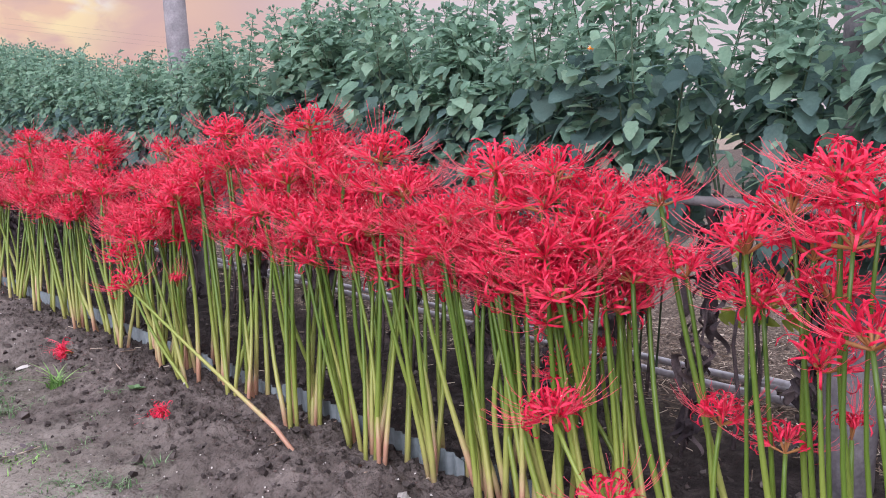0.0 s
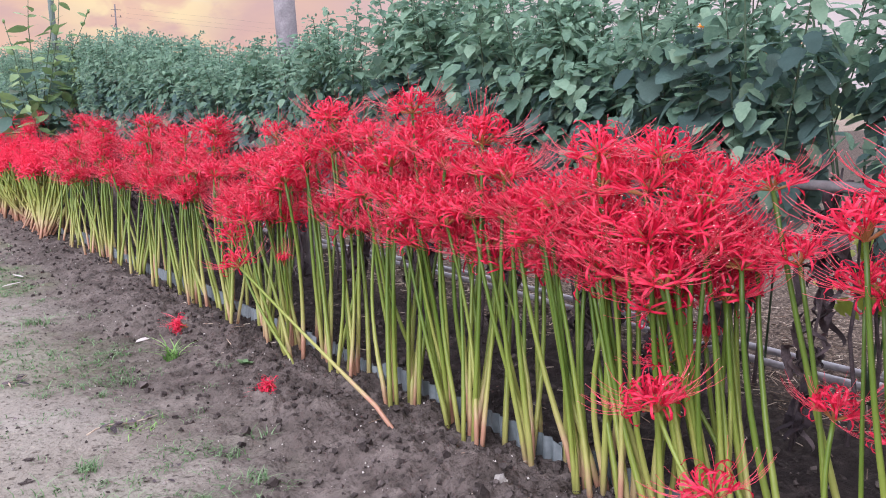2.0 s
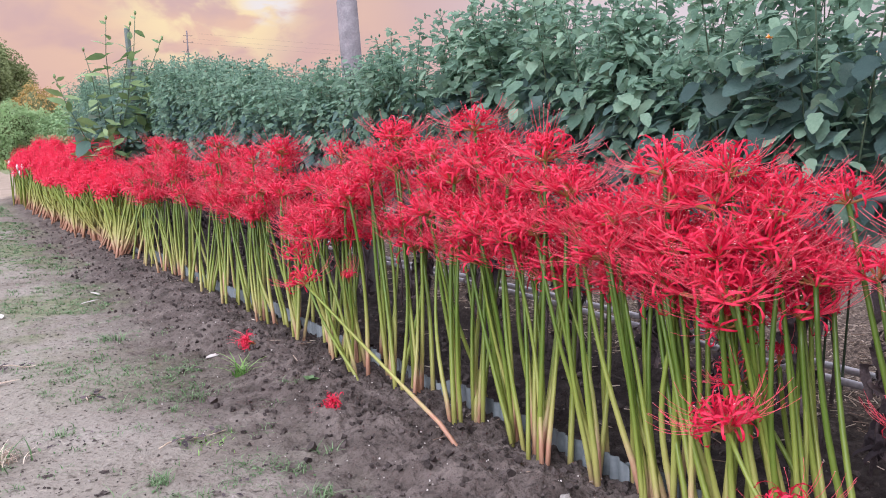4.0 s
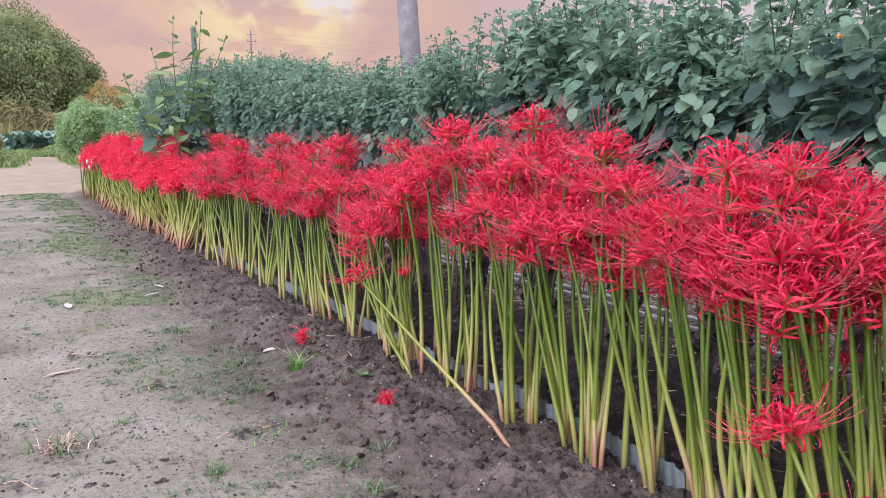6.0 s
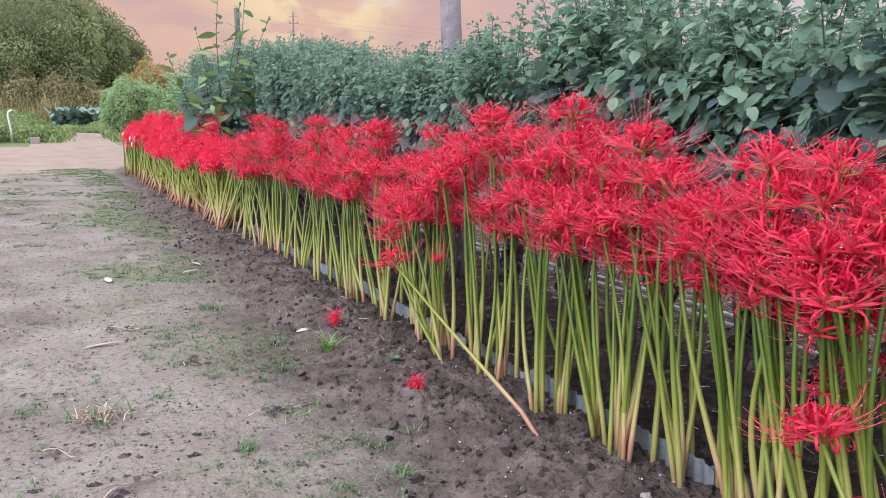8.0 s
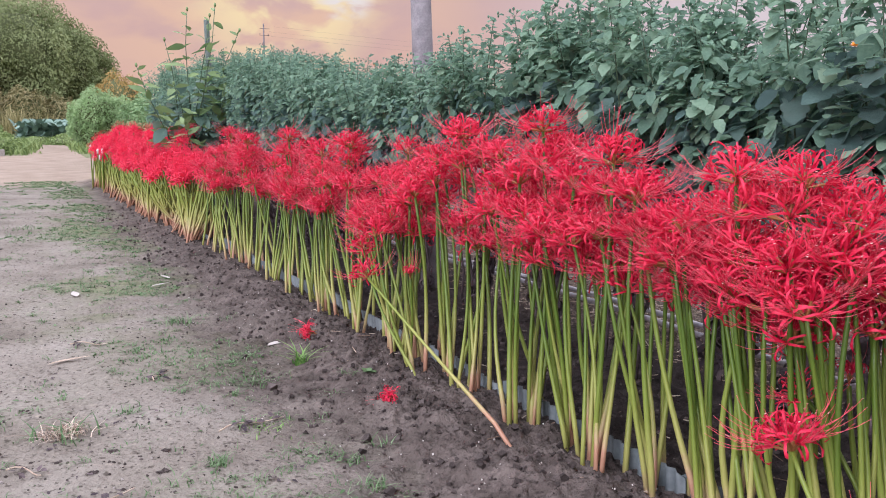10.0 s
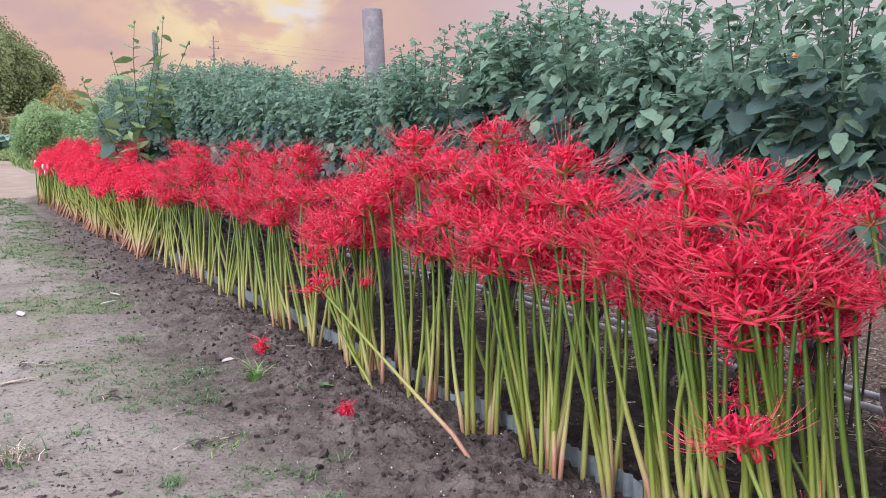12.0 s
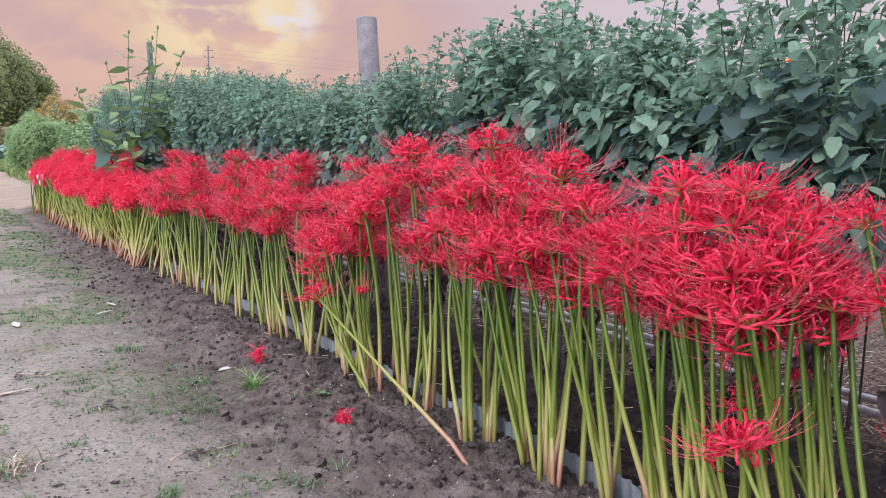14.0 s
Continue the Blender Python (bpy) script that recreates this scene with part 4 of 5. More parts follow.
def leafy_bush(name, label, category, place, lobes, size, material, seed):
    """A bush or tree of several lobes (centre, radii, number of leaves), each a twiggy heart, coloured dark for the
    shade inside, in a shell of leaves.
    """
    r = np.random.default_rng(seed)
    ob = thing(name, label, category, place)
    leaves, heart = Pile(), Pile()
    bm = bmesh.new()
    bmesh.ops.create_icosphere(bm, subdivisions=3, radius=1.0)
    bm.verts.index_update()
    hv, hf = [v.co.copy() for v in bm.verts], [[q.index for q in f.verts] for f in bm.faces]
    bm.free()
    for c, radii, count in lobes:
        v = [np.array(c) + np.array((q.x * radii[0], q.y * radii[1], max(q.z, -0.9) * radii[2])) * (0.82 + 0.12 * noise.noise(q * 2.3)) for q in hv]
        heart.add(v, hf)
        p, t = crown(c, radii, count, size, r)
        leaves.many(FAR, FAR_F, t, p)
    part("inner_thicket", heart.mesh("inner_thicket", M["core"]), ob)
    tagged(part("crown", leaves.mesh("crown", material), ob), kind="stuff")
    h = lobes[0][0][2]
    v, f = tube([(0, 0, -0.1), (0.05, 0, h * 0.6), (0, 0.05, h * 1.1)], [0.11 * h, 0.07 * h, 0.03 * h], 8)
    part("trunk", mesh_of("trunk", v, f, M["bark"]), ob)
    return ob


leafy_bush("ivy_covered_tree", "big rounded tree overgrown with olive-green ivy", "tree", (-0.85, 37, 0.0), [((0, 0, 2.55), (4.25, 3.4, 3.25), 66000), ((2.2, -0.4, 2.35), (2.45, 1.9, 2.3), 38000), ((-3.8, 0.3, 2.0), (3.1, 2.4, 2.7), 8000)], 0.095, M["ivy"], 1)
leafy_bush("shrub", "round bright green shrub at the far end of the path", "shrub", (1.72, 20, 0.0), [((0, 0, 0.60), (0.58, 0.6, 0.70), 14000), ((0.62, 0, 0.52), (0.55, 0.6, 0.60), 11000)], 0.05, M["bush_pale"], 2)
leafy_bush("shrub", "dense green shrub beyond the flower row", "shrub", (2.05, 13.5, 0.0), [((0, 0, 0.5), (0.55, 1.2, 0.60), 11000), ((-0.05, -2.2, 0.5), (0.5, 1.2, 0.56), 11000)], 0.048, M["bush"], 3)
leafy_bush("rust_shrub", "rust-orange shrub behind the green ones", "shrub", (2.95, 27, 0.0), [((0, 0, 1.0), (0.8, 0.8, 1.05), 5500)], 0.07, M["rust"], 4)
leafy_bush("dry_bush", "olive-brown half-dry bush below the ivy-covered tree", "bush", (0.45, 33.5, 0.0), [((0, 0, 0.8), (1.0, 0.5, 0.95), 7500), ((1.15, 0.2, 0.65), (0.8, 0.5, 0.85), 6000), ((-1.2, 0, 0.8), (0.7, 0.5, 1.15), 6000)], 0.08, M["olive"], 6)
leafy_bush("weed_mound", "lush yellow-green weeds mounded beside the far path", "weeds", (-0.42, 18.6, 0.0), [((0, 0, 0.10), (0.55, 1.3, 0.26), 7000), ((-0.25, 2.8, 0.18), (0.62, 1.5, 0.40), 6500), ((-0.85, -1.0, 0.12), (0.5, 1.2, 0.40), 5000)], 0.055, M["weedy"], 8)
leafy_bush("weed_mound", "low bright green weeds before the cabbage patch", "weeds", (1.35, 24.5, 0.0), [((0, 0, 0.06), (0.55, 1.2, 0.22), 4500), ((-0.75, 1.2, 0.05), (0.4, 1.0, 0.14), 2500)], 0.045, M["weedy"], 12)


def blades(count, spread, height, width, r, lean=0.5):
    """Loose grass blades: verts and faces of one mesh."""
    pile = Pile()
    for k in range(count):
        a = r.uniform(0, 6.28)
        b = np.array([r.normal() * spread, r.normal() * spread, 0])
        h = height * r.uniform(0.5, 1.15)
        out = np.array([math.cos(a), math.sin(a), 0]) * h * lean * r.uniform(0.3, 1.4)
        side = np.array([-math.sin(a), math.cos(a), 0]) * width
        v = []
        for s in (0, 0.35, 0.7, 1.0):
            c = b + out * s * s + np.array([0, 0, h * (s - 0.25 * lean * s * s)])
            w = side * (1 - s ** 2 * 0.95)
            v += [c - w, c + w]
        v[0][2] = v[1][2] = -0.006
        pile.add(v, [[0, 1, 3, 2], [2, 3, 5, 4], [4, 5, 7, 6]])
    return pile


def reeds():
    r = np.random.default_rng(9)
    ob = thing("reed_bank", "brownish dry reeds below the ivy-covered tree", "reeds", (-0.3, 32.5, 0.0), kind="stuff")
    pile = Pile()
    for k in range(40):
        b = blades(18, 0.14, 1.3 * r.uniform(0.6, 1.15), 0.018, r, 0.5)
        v = np.concatenate(b.v) + np.array([r.uniform(-1.9, 2.0), r.uniform(-0.5, 0.5), -0.1 if k % 2 else 0])
        pile.add(v, b.f)
    tagged(part("reed_blades", pile.mesh("reed_blades", M["reed"]), ob), kind="stuff")


reeds()


def cabbages():
    r = np.random.default_rng(10)
    proto = None
    for k in range(39):
        at = (0.28 + 1.75 * (k % 13) / 12 + r.uniform(-0.06, 0.06), 27.6 + (k // 13) * 1.1 + r.uniform(-0.1, 0.1), 0.0)
        if proto is None:
            ob = thing("cabbage", "blue-green cabbage plant in a far patch", "cabbage", at, "cabbage patch")
            pile = Pile()
            n = 34
            pile.many(LEAF * np.array([1.3, 1, 1]), LEAF_F, turns(r.uniform(0, 6.28, n), r.uniform(0.1, 1.35, n), r.uniform(-0.5, 0.5, n), r.uniform(0.14, 0.28, n)), np.c_[r.normal(size=(n, 2)) * 0.09, 0.5 * r.uniform(0.0, 1.0, n) ** 1.4])
            part("leaves", pile.mesh("leaves", M["cabbage"]), ob)
            proto = ob
        else:
            copy_thing(proto, pose(*at, 0, 0, r.uniform(0, 360)))


cabbages()


def verge():
    r = np.random.default_rng(12)
    ob = thing("verge_grass", "lush green weeds along the far path edge", "grass", (0, 0, 0), kind="stuff")
    pile = Pile()
    for k in range(240):
        y = r.uniform(16.8, 27)
        x = 0.24 + (y - 17.5) * 0.05 - abs(r.normal()) * 0.6
        b = blades(14, 0.09, r.uniform(0.10, 0.30) * (2.0 if x < -0.6 else 0.8), 0.014, r, 0.7)
        pile.add(np.concatenate(b.v) + np.array([x, y, 0]), b.f)
    for k in range(60):
        y = r.uniform(17, 25)
        x = 1.16 + (y - 17) * 0.012 + abs(r.normal()) * 0.3
        b = blades(12, 0.09, r.uniform(0.1, 0.25), 0.014, r, 0.8)
        pile.add(np.concatenate(b.v) + np.array([x, y, 0]), b.f)
    tagged(part("weed_blades", pile.mesh("weed_blades", M["weedy"]), ob), kind="stuff")


verge()


def utility_pole():
    d = 45.0
    a = radians(15.55)
    x, y = d * math.sin(a), d * math.cos(a)
    ob = thing("utility_pole", "slim grey utility pole far beyond the hedge", "utility pole", (x, y, 0))
    v, f = tube([(0, 0, -0.2), (0, 0, 5.75)], [0.055, 0.035], 10)
    part("shaft", mesh_of("shaft", v, f, M["concrete"]), ob)
    for z in (5.15, 5.5):
        v, f = box((0.5, 0.022, 0.022), (0.05, 0, z), 0.006)
        part("crossarm", mesh_of("crossarm", v, f, M["concrete"], False), ob)
    for k in range(3):
        v, f = tube([(-0.2 + 0.22 * k, 0, 5.16), (-0.2 + 0.22 * k, 0, 5.25)], [0.02, 0.015], 6)
        part("insulator", mesh_of("insulator", v, f, M["concrete"]), ob)
    wires = thing("power_lines", "thin dark power lines slung from the utility pole", "power lines", (x, y, 0))
    for k, z in enumerate((5.15, 5.36, 5.62)):
        s = np.linspace(0, 1, 12)[:, None]
        pts = np.array([0.3 * k, 0, z]) * (1 - s) + np.array([38 + 0.3 * k, -4, z + 0.6]) * s - np.array([0, 0, 1.0]) * np.sin(np.pi * s)
        v, f = tube(pts, 0.0022, 4)
        part("wire", mesh_of("wire", v, f, M["wire"]), wires)
    v, f = tube([(0, 0, 4.9), (-2.2, -1, 0)], 0.015, 4)
    part("guy_wire", mesh_of("guy_wire", v, f, M["wire"]), ob)


utility_pole()


def dahlia():
    """A tall leafy plant with seed heads that leans out of the far hedge."""
    r = np.random.default_rng(15)
    ob = thing("dahlia_plant", "tall dark green leafy plant with budded stems at the hedge", "dahlia", (1.03, 5.5, 0.0))
    big, fresh = [], []
    for tx, ty, tz in ((0.02, 0.0, 1.33), (0.13, 0.05, 1.31), (0.17, 0.0, 1.37), (0.36, 0.1, 1.23), (-0.15, 0.05, 1.14), (-0.30, 0.0, 0.97), (-0.10, -0.1, 0.86), (-0.2, 0.1, 0.72), (0.08, -0.1, 0.9), (0.22, -0.1, 0.85), (-0.05, -0.25, 0.62), (-0.16, -0.2, 0.5)):
        s = np.linspace(0, 1, 7)[:, None]
        pts = np.array([tx, ty, tz]) * np.c_[s ** 1.3, s ** 1.3, s] + np.array([0.035, 0.02, 0]) * np.sin(s * 5.5 + tx * 20) * s
        v, f = tube(pts, np.linspace(0.006, 0.002, 7), 6)
        part("stem", mesh_of("stem", v, f, M["green_stem"]), ob)
        for q in np.linspace(0.30, 0.97, 15):
            p = np.array([np.interp(q, s[:, 0], pts[:, i]) for i in range(3)])
            for side in (0, 3.14):
                if q > 0.6 and tz > 1.0 and r.uniform() < 0.28:
                    continue
                if q > 0.66:
                    fresh.append((p, side + q * 20 + r.uniform(-0.6, 0.6), r.uniform(-0.3, 0.9), r.uniform(-0.9, 0.9), 0.21 * (1.4 - q)))
                else:
                    p = p + np.array([-math.sin(side + q * 20), math.cos(side + q * 20), 0.1]) * 0.06
                    big.append((p, side + q * 20 + r.uniform(-0.4, 0.4), r.uniform(-0.7, 0.3), r.uniform(-0.4, 0.4), r.uniform(0.10, 0.17)))
        c = pts[-1]
        v, f = tube([c - np.array([0, 0, 0.012]), c, c + np.array([0, 0, 0.014])], [0.004, 0.009, 0.005], 7)
        part("seed_head", mesh_of("seed_head", v, f, M["young_green"]), ob)
    for name, rows, m in (("foliage", big, M["dahlia"]), ("upper_foliage", fresh, M["young_green"])):
        a, b = np.array([q[0] for q in rows]), np.array([q[1:] for q in rows])
        pile = Pile().many(SMALL * np.array([1.3 if name == "foliage" else 1.0, 1, 1]), SMALL_F, turns(b[:, 0], b[:, 1], b[:, 2], b[:, 3] * r.uniform(0.6, 1.15, len(b))), a)
        tagged(part(name, pile.mesh(name, m), ob), kind="stuff")


M["dahlia"] = mat("dahlia_leaf", [(0.11, 0.185, 0.15), (0.165, 0.265, 0.21), (0.22, 0.335, 0.26)], 20, 0.5, 0.1, translucent=0.35, island=0.6)
M["young_green"] = mat("fresh_leaf", [(0.17, 0.26, 0.11), (0.28, 0.38, 0.17)], 20, 0.55, 0.1, translucent=0.3, island=0.6)
dahlia()


def orange_flower(at, r, size=0.03):
    ob = thing("orange_flower", "small orange flower showing between hedge leaves", "flower", at, "orange flowers behind the hedge")
    pile = Pile()
    for k in range(8):
        pile.many(SMALL, SMALL_F, turns(np.array([k * 0.785]), np.array([r.uniform(0.2, 0.7)]), np.array([0.0]), np.array([size])), np.zeros((1, 3)))
    part("petals", pile.mesh("petals", M["orange"]), ob)
    v, f = tube([(0, 0, 0), (0.01, 0, -0.08), (0.0, 0.02, -at[2])], [0.002, 0.0018, 0.003], 5)
    part("stalk", mesh_of("stalk", v, f, M["green_stem"]), ob)


def build_orange():
    r = np.random.default_rng(16)
    for az, el, dist in ((54.0, 4.8, 1.95), (58.3, 3.0, 1.9), (20.5, 4.1, 4.6), (27.5, 3.9, 3.5), (23.0, 3.9, 4.2), (59.5, 3.4, 1.95)):
        d = Vector(direction(az, el)) * dist
        orange_flower((d.x, d.y, EYE + d.z), r)


build_orange()

# ---- small things on the ground ----


def tuft(x, y, count, spread, height, r, width=0.0012, lean=1.6, material="grass", label="small green weed tuft growing in the trodden earth"):
    ob = thing("weed_tuft", label, "weed", (x, y, soil_height(x, y)), "weeds on the path")
    tagged(part("blade_tuft", blades(count, spread, height * 0.8, width, r, lean).mesh("blade_tuft", M[material]), ob), kind="stuff")


M["fresh_grass"] = mat("fresh_grass_blade", [(0.10, 0.21, 0.05), (0.17, 0.32, 0.08), (0.26, 0.42, 0.13)], 20, 0.55, 0, translucent=0.3, island=0.6)


def build_tufts():
    r = np.random.default_rng(18)
    tuft(0.632, 2.0, 34, 0.009, 0.085, r, 0.0024, 1.2, "fresh_grass", "bright green grass tuft with long blades on dark soil")
    tuft(0.290, 1.436, 70, 0.010, 0.024, r, 0.0011, 1.5)
    tuft(0.519, 1.235, 34, 0.012, 0.026, r, 0.0014, 1.7)
    fixed = ((0.516, 1.36, 34, 0.016, 0.035), (0.422, 2.574, 60, 0.024, 0.07), (0.477, 1.901, 40, 0.016, 0.045), (0.419, 1.593, 45, 0.03, 0.035), (0.183, 1.797, 40, 0.018, 0.035), (0.23, 4.987, 80, 0.07, 0.06), (0.034, 5.243, 60, 0.06, 0.06), (0.46, 1.43, 40, 0.04, 0.02), (0.152, 2.395, 46, 0.03, 0.025), (0.026, 2.076, 34, 0.02, 0.03), (0.39, 2.06, 34, 0.016, 0.035), (0.52, 2.12, 24, 0.012, 0.04), (0.60, 1.40, 14, 0.010, 0.05), (0.14, 1.60, 30, 0.03, 0.02))
    for x, y, n, s, h in fixed:
        tuft(x, y, n, s, h * 0.62, r, 0.0013, 1.7, "fresh_grass" if n % 4 == 1 else "grass")
    ob = thing("weed_seedling", "tiny round-leaved grey-green seedling on the dark soil", "weed", (0.735, 1.79, soil_height(0.735, 1.79)))
    blade = mesh_of("leaf", SMALL * np.array([2.2, 1, 1]), SMALL_F, M["grass"])
    for k in range(7):
        size = r.uniform(0.014, 0.024)
        part("leaf", blade, ob, m=pose(0, 0, 0.002, r.uniform(6, 45), 0, 51 * k + r.uniform(-15, 15)) @ Matrix.Diagonal((size, size, size, 1)))
    for k in range(46):
        y = 1.2 + 7.0 * r.uniform() ** 1.3
        x = r.uniform(-0.5, 0.52) if r.uniform() < 0.5 else 0.36 + r.normal() * 0.1
        tuft(min(x, 0.55), y, int(r.integers(10, 30)), r.uniform(0.008, 0.03), r.uniform(0.012, 0.03), r)


build_tufts()


def path_grass():
    """Thin short grass and moss in patches along the path."""
    r = np.random.default_rng(51)
    ob = thing("path_grass", "thin patches of short green grass on the trodden path", "grass", kind="stuff")
    pile = Pile()
    while pile.n < 8 * 16000:
        y = 1.1 + 8.3 * r.uniform() ** 1.15
        x = r.uniform(-0.7, 0.56)
        lush = wobble(x, y, 1.7, 9.3) + 0.7 * wobble(x, y, 6, 2.7) + 0.5 * wobble(x, y, 17, 7.7) + 0.55 * math.exp(-(((x - 0.36) / 0.16) ** 2)) - 0.05 * (y < 3)
        if lush < (0.26 if y > 4 else 0.46) + r.uniform(-0.16, 0.16):
            continue
        b = blades(int(r.integers(3, 9)), 0.008, r.uniform(0.006, 0.014), 0.0009 + 0.0003 * y, r, 1.7)
        pile.add(np.concatenate(b.v) + np.array([x, y, soil_height(x, y)]), b.f)
    for k in range(230):
        y = 1.15 + 3.2 * r.uniform() ** 1.3
        x = r.uniform(-0.6, 0.58) if r.uniform() < 0.55 else 0.42 + r.normal() * 0.1
        b = blades(int(r.integers(5, 22)), r.uniform(0.006, 0.02), r.uniform(0.008, 0.018), 0.0009, r, 2.3)
        pile.add(np.concatenate(b.v) + np.array([x, y, soil_height(x, y)]), b.f)
    tagged(part("blade_patch", pile.mesh("blade_patch", M["grass"]), ob), kind="stuff")


path_grass()


def dry_tuft(x, y):
    r = np.random.default_rng(19)
    ob = thing("dry_grass_clump", "dead straw-coloured grass clump with roots on the path", "dry grass", (x, y, soil_height(x, y)))
    tagged(part("dead_tuft", blades(150, 0.019, 0.026, 0.0012, r, 1.9).mesh("dead_tuft", M["straw"]), ob), kind="stuff")
    tagged(part("green_tuft", blades(26, 0.03, 0.045, 0.0018, r, 1.5).mesh("green_tuft", M["grass"]), ob), kind="stuff")


dry_tuft(0.05, 1.715)


def fallen_flower(x, y, turn, n, size):
    r = np.random.default_rng(int(x * 1000 + y * 100))
    ob = thing("fallen_flower", "wilted red spider lily flower fallen on the dark soil", "flower", (x, y, soil_height(x, y) + 0.010), "fallen flowers")
    lying = Matrix.Diagonal((size, size, size * 0.55, 1)) @ pose(0, 0, 0, 78, 0, turn)
    for k, (m, tip_down) in enumerate(umbel_poses(r, n, 0.55)):
        fl = part("floret", FLORETS[int(r.integers(6))], ob, m=lying @ m)
        if k % 4 == 1:
            part("stamen_spray", STAMENS[int(r.integers(6))], fl, m=tip_down)


fallen_flower(0.725, 2.15, 250, 11, 0.78)
fallen_flower(0.716, 1.585, 300, 9, 0.70)


def scrap(x, y, L, W, turn, label, material="white", bend=0.3):
    ob = thing("fallen_leaf", label, "leaf", (x, y, soil_height(x, y) + 0.004), "scraps on the ground")
    v = SMALL * np.array([W * 3, L, L * bend])
    v[:, 2] += 0.002 + 0.3 * L * bend * (v[:, 1] / L)
    low = v.copy()
    low[:, 2] -= 0.0012
    n = len(v)
    me = mesh_of("blade", np.r_[v, low], SMALL_F + [[q + n for q in f[::-1]] for f in SMALL_F], M[material])
    part("blade", me, ob, m=pose(0, 0, 0, 0, 0, turn))


scrap(0.60, 2.205, 0.062, 0.020, -70, "curled pale dry leaf on the dark soil")
scrap(0.526, 3.36, 0.08, 0.012, 20, "narrow pale husk on the soil")
scrap(0.425, 3.19, 0.085, 0.010, -65, "long pale husk lying on the earth")
scrap(0.165, 3.11, 0.085, 0.022, 5, "whitish scrap on the trodden path")
scrap(0.04, 2.25, 0.11, 0.010, -80, "flat straw piece on the path", "straw")


def twig(x, y, L, turn, seed):
    """A dropped stalk with a few shrivelled leaves."""
    r = np.random.default_rng(seed)
    ob = thing("twig", "dropped dry stalk with shrivelled leaves on the path", "twig", (x, y, soil_height(x, y) + 0.004), "twigs on the path")
    s = np.linspace(0, 1, 7)
    pts = np.c_[L * (s - 0.5), 0.012 * np.sin(s * 4), 0.003 + 0.004 * np.sin(s * 7)]
    v, f = tube(pts, np.linspace(0.0018, 0.001, 7), 5)
    part("stalk", mesh_of("stalk", v, f, M["straw"]), ob, m=pose(0, 0, 0, 0, 0, turn))
    n = 9
    at = np.c_[r.uniform(-0.45, 0.5, n) * L, r.normal(size=n) * 0.006, np.full(n, 0.006)]
    pile = Pile().many(SMALL, SMALL_F, turns(r.uniform(0, 6.28, n), r.uniform(-0.2, 0.4, n), r.uniform(-0.6, 0.6, n), r.uniform(0.014, 0.03, n)), at)
    tagged(part("leaf_scrap", pile.mesh("leaf_scrap", M["dry"]), ob, m=pose(0, 0, 0, 0, 0, turn)), kind="stuff")


twig(0.40, 1.61, 0.14, 10, 1)
twig(0.15, 2.40, 0.10, -20, 2)
twig(0.09, 1.36, 0.12, 35, 3)
twig(0.28, 2.02, 0.07, 60, 4)
twig(-0.02, 1.55, 0.08, -40, 5)


def dark_lump(x, y, size, r):
    ob = thing("soil_lump", "dark clod of soil dropped on the pale path", "clod", (x, y, soil_height(x, y)), "clods on the path")
    bm = bmesh.new()
    bmesh.ops.create_icosphere(bm, subdivisions=3, radius=1)
    for v in bm.verts:
        k = 0.85 + 0.8 * noise.noise(v.co * 2.6 + Vector((x * 9, y * 9, 0))) + 0.9 * noise.noise(v.co * 5.5 + Vector((y * 7, x * 9, 0)))
        v.co = Vector((v.co.x * size * k, v.co.y * size * k * 0.6, v.co.z * size * 0.32 * k))
    me = bpy.data.meshes.new("lump")
    bm.to_mesh(me)
    bm.free()
    me.materials.append(M["clod"])
    part("lump", me, ob)


def build_lumps():
    r = np.random.default_rng(23)
    for x, y, s in ((0.20, 1.444, 0.012), (-0.06, 1.42, 0.013), (0.03, 1.40, 0.012), (0.269, 2.015, 0.010), (0.32, 2.0, 0.008), (0.088, 1.494, 0.009), (0.13, 1.58, 0.009), (0.22, 1.55, 0.012)):
        dark_lump(x, y, s, r)


build_lumps()


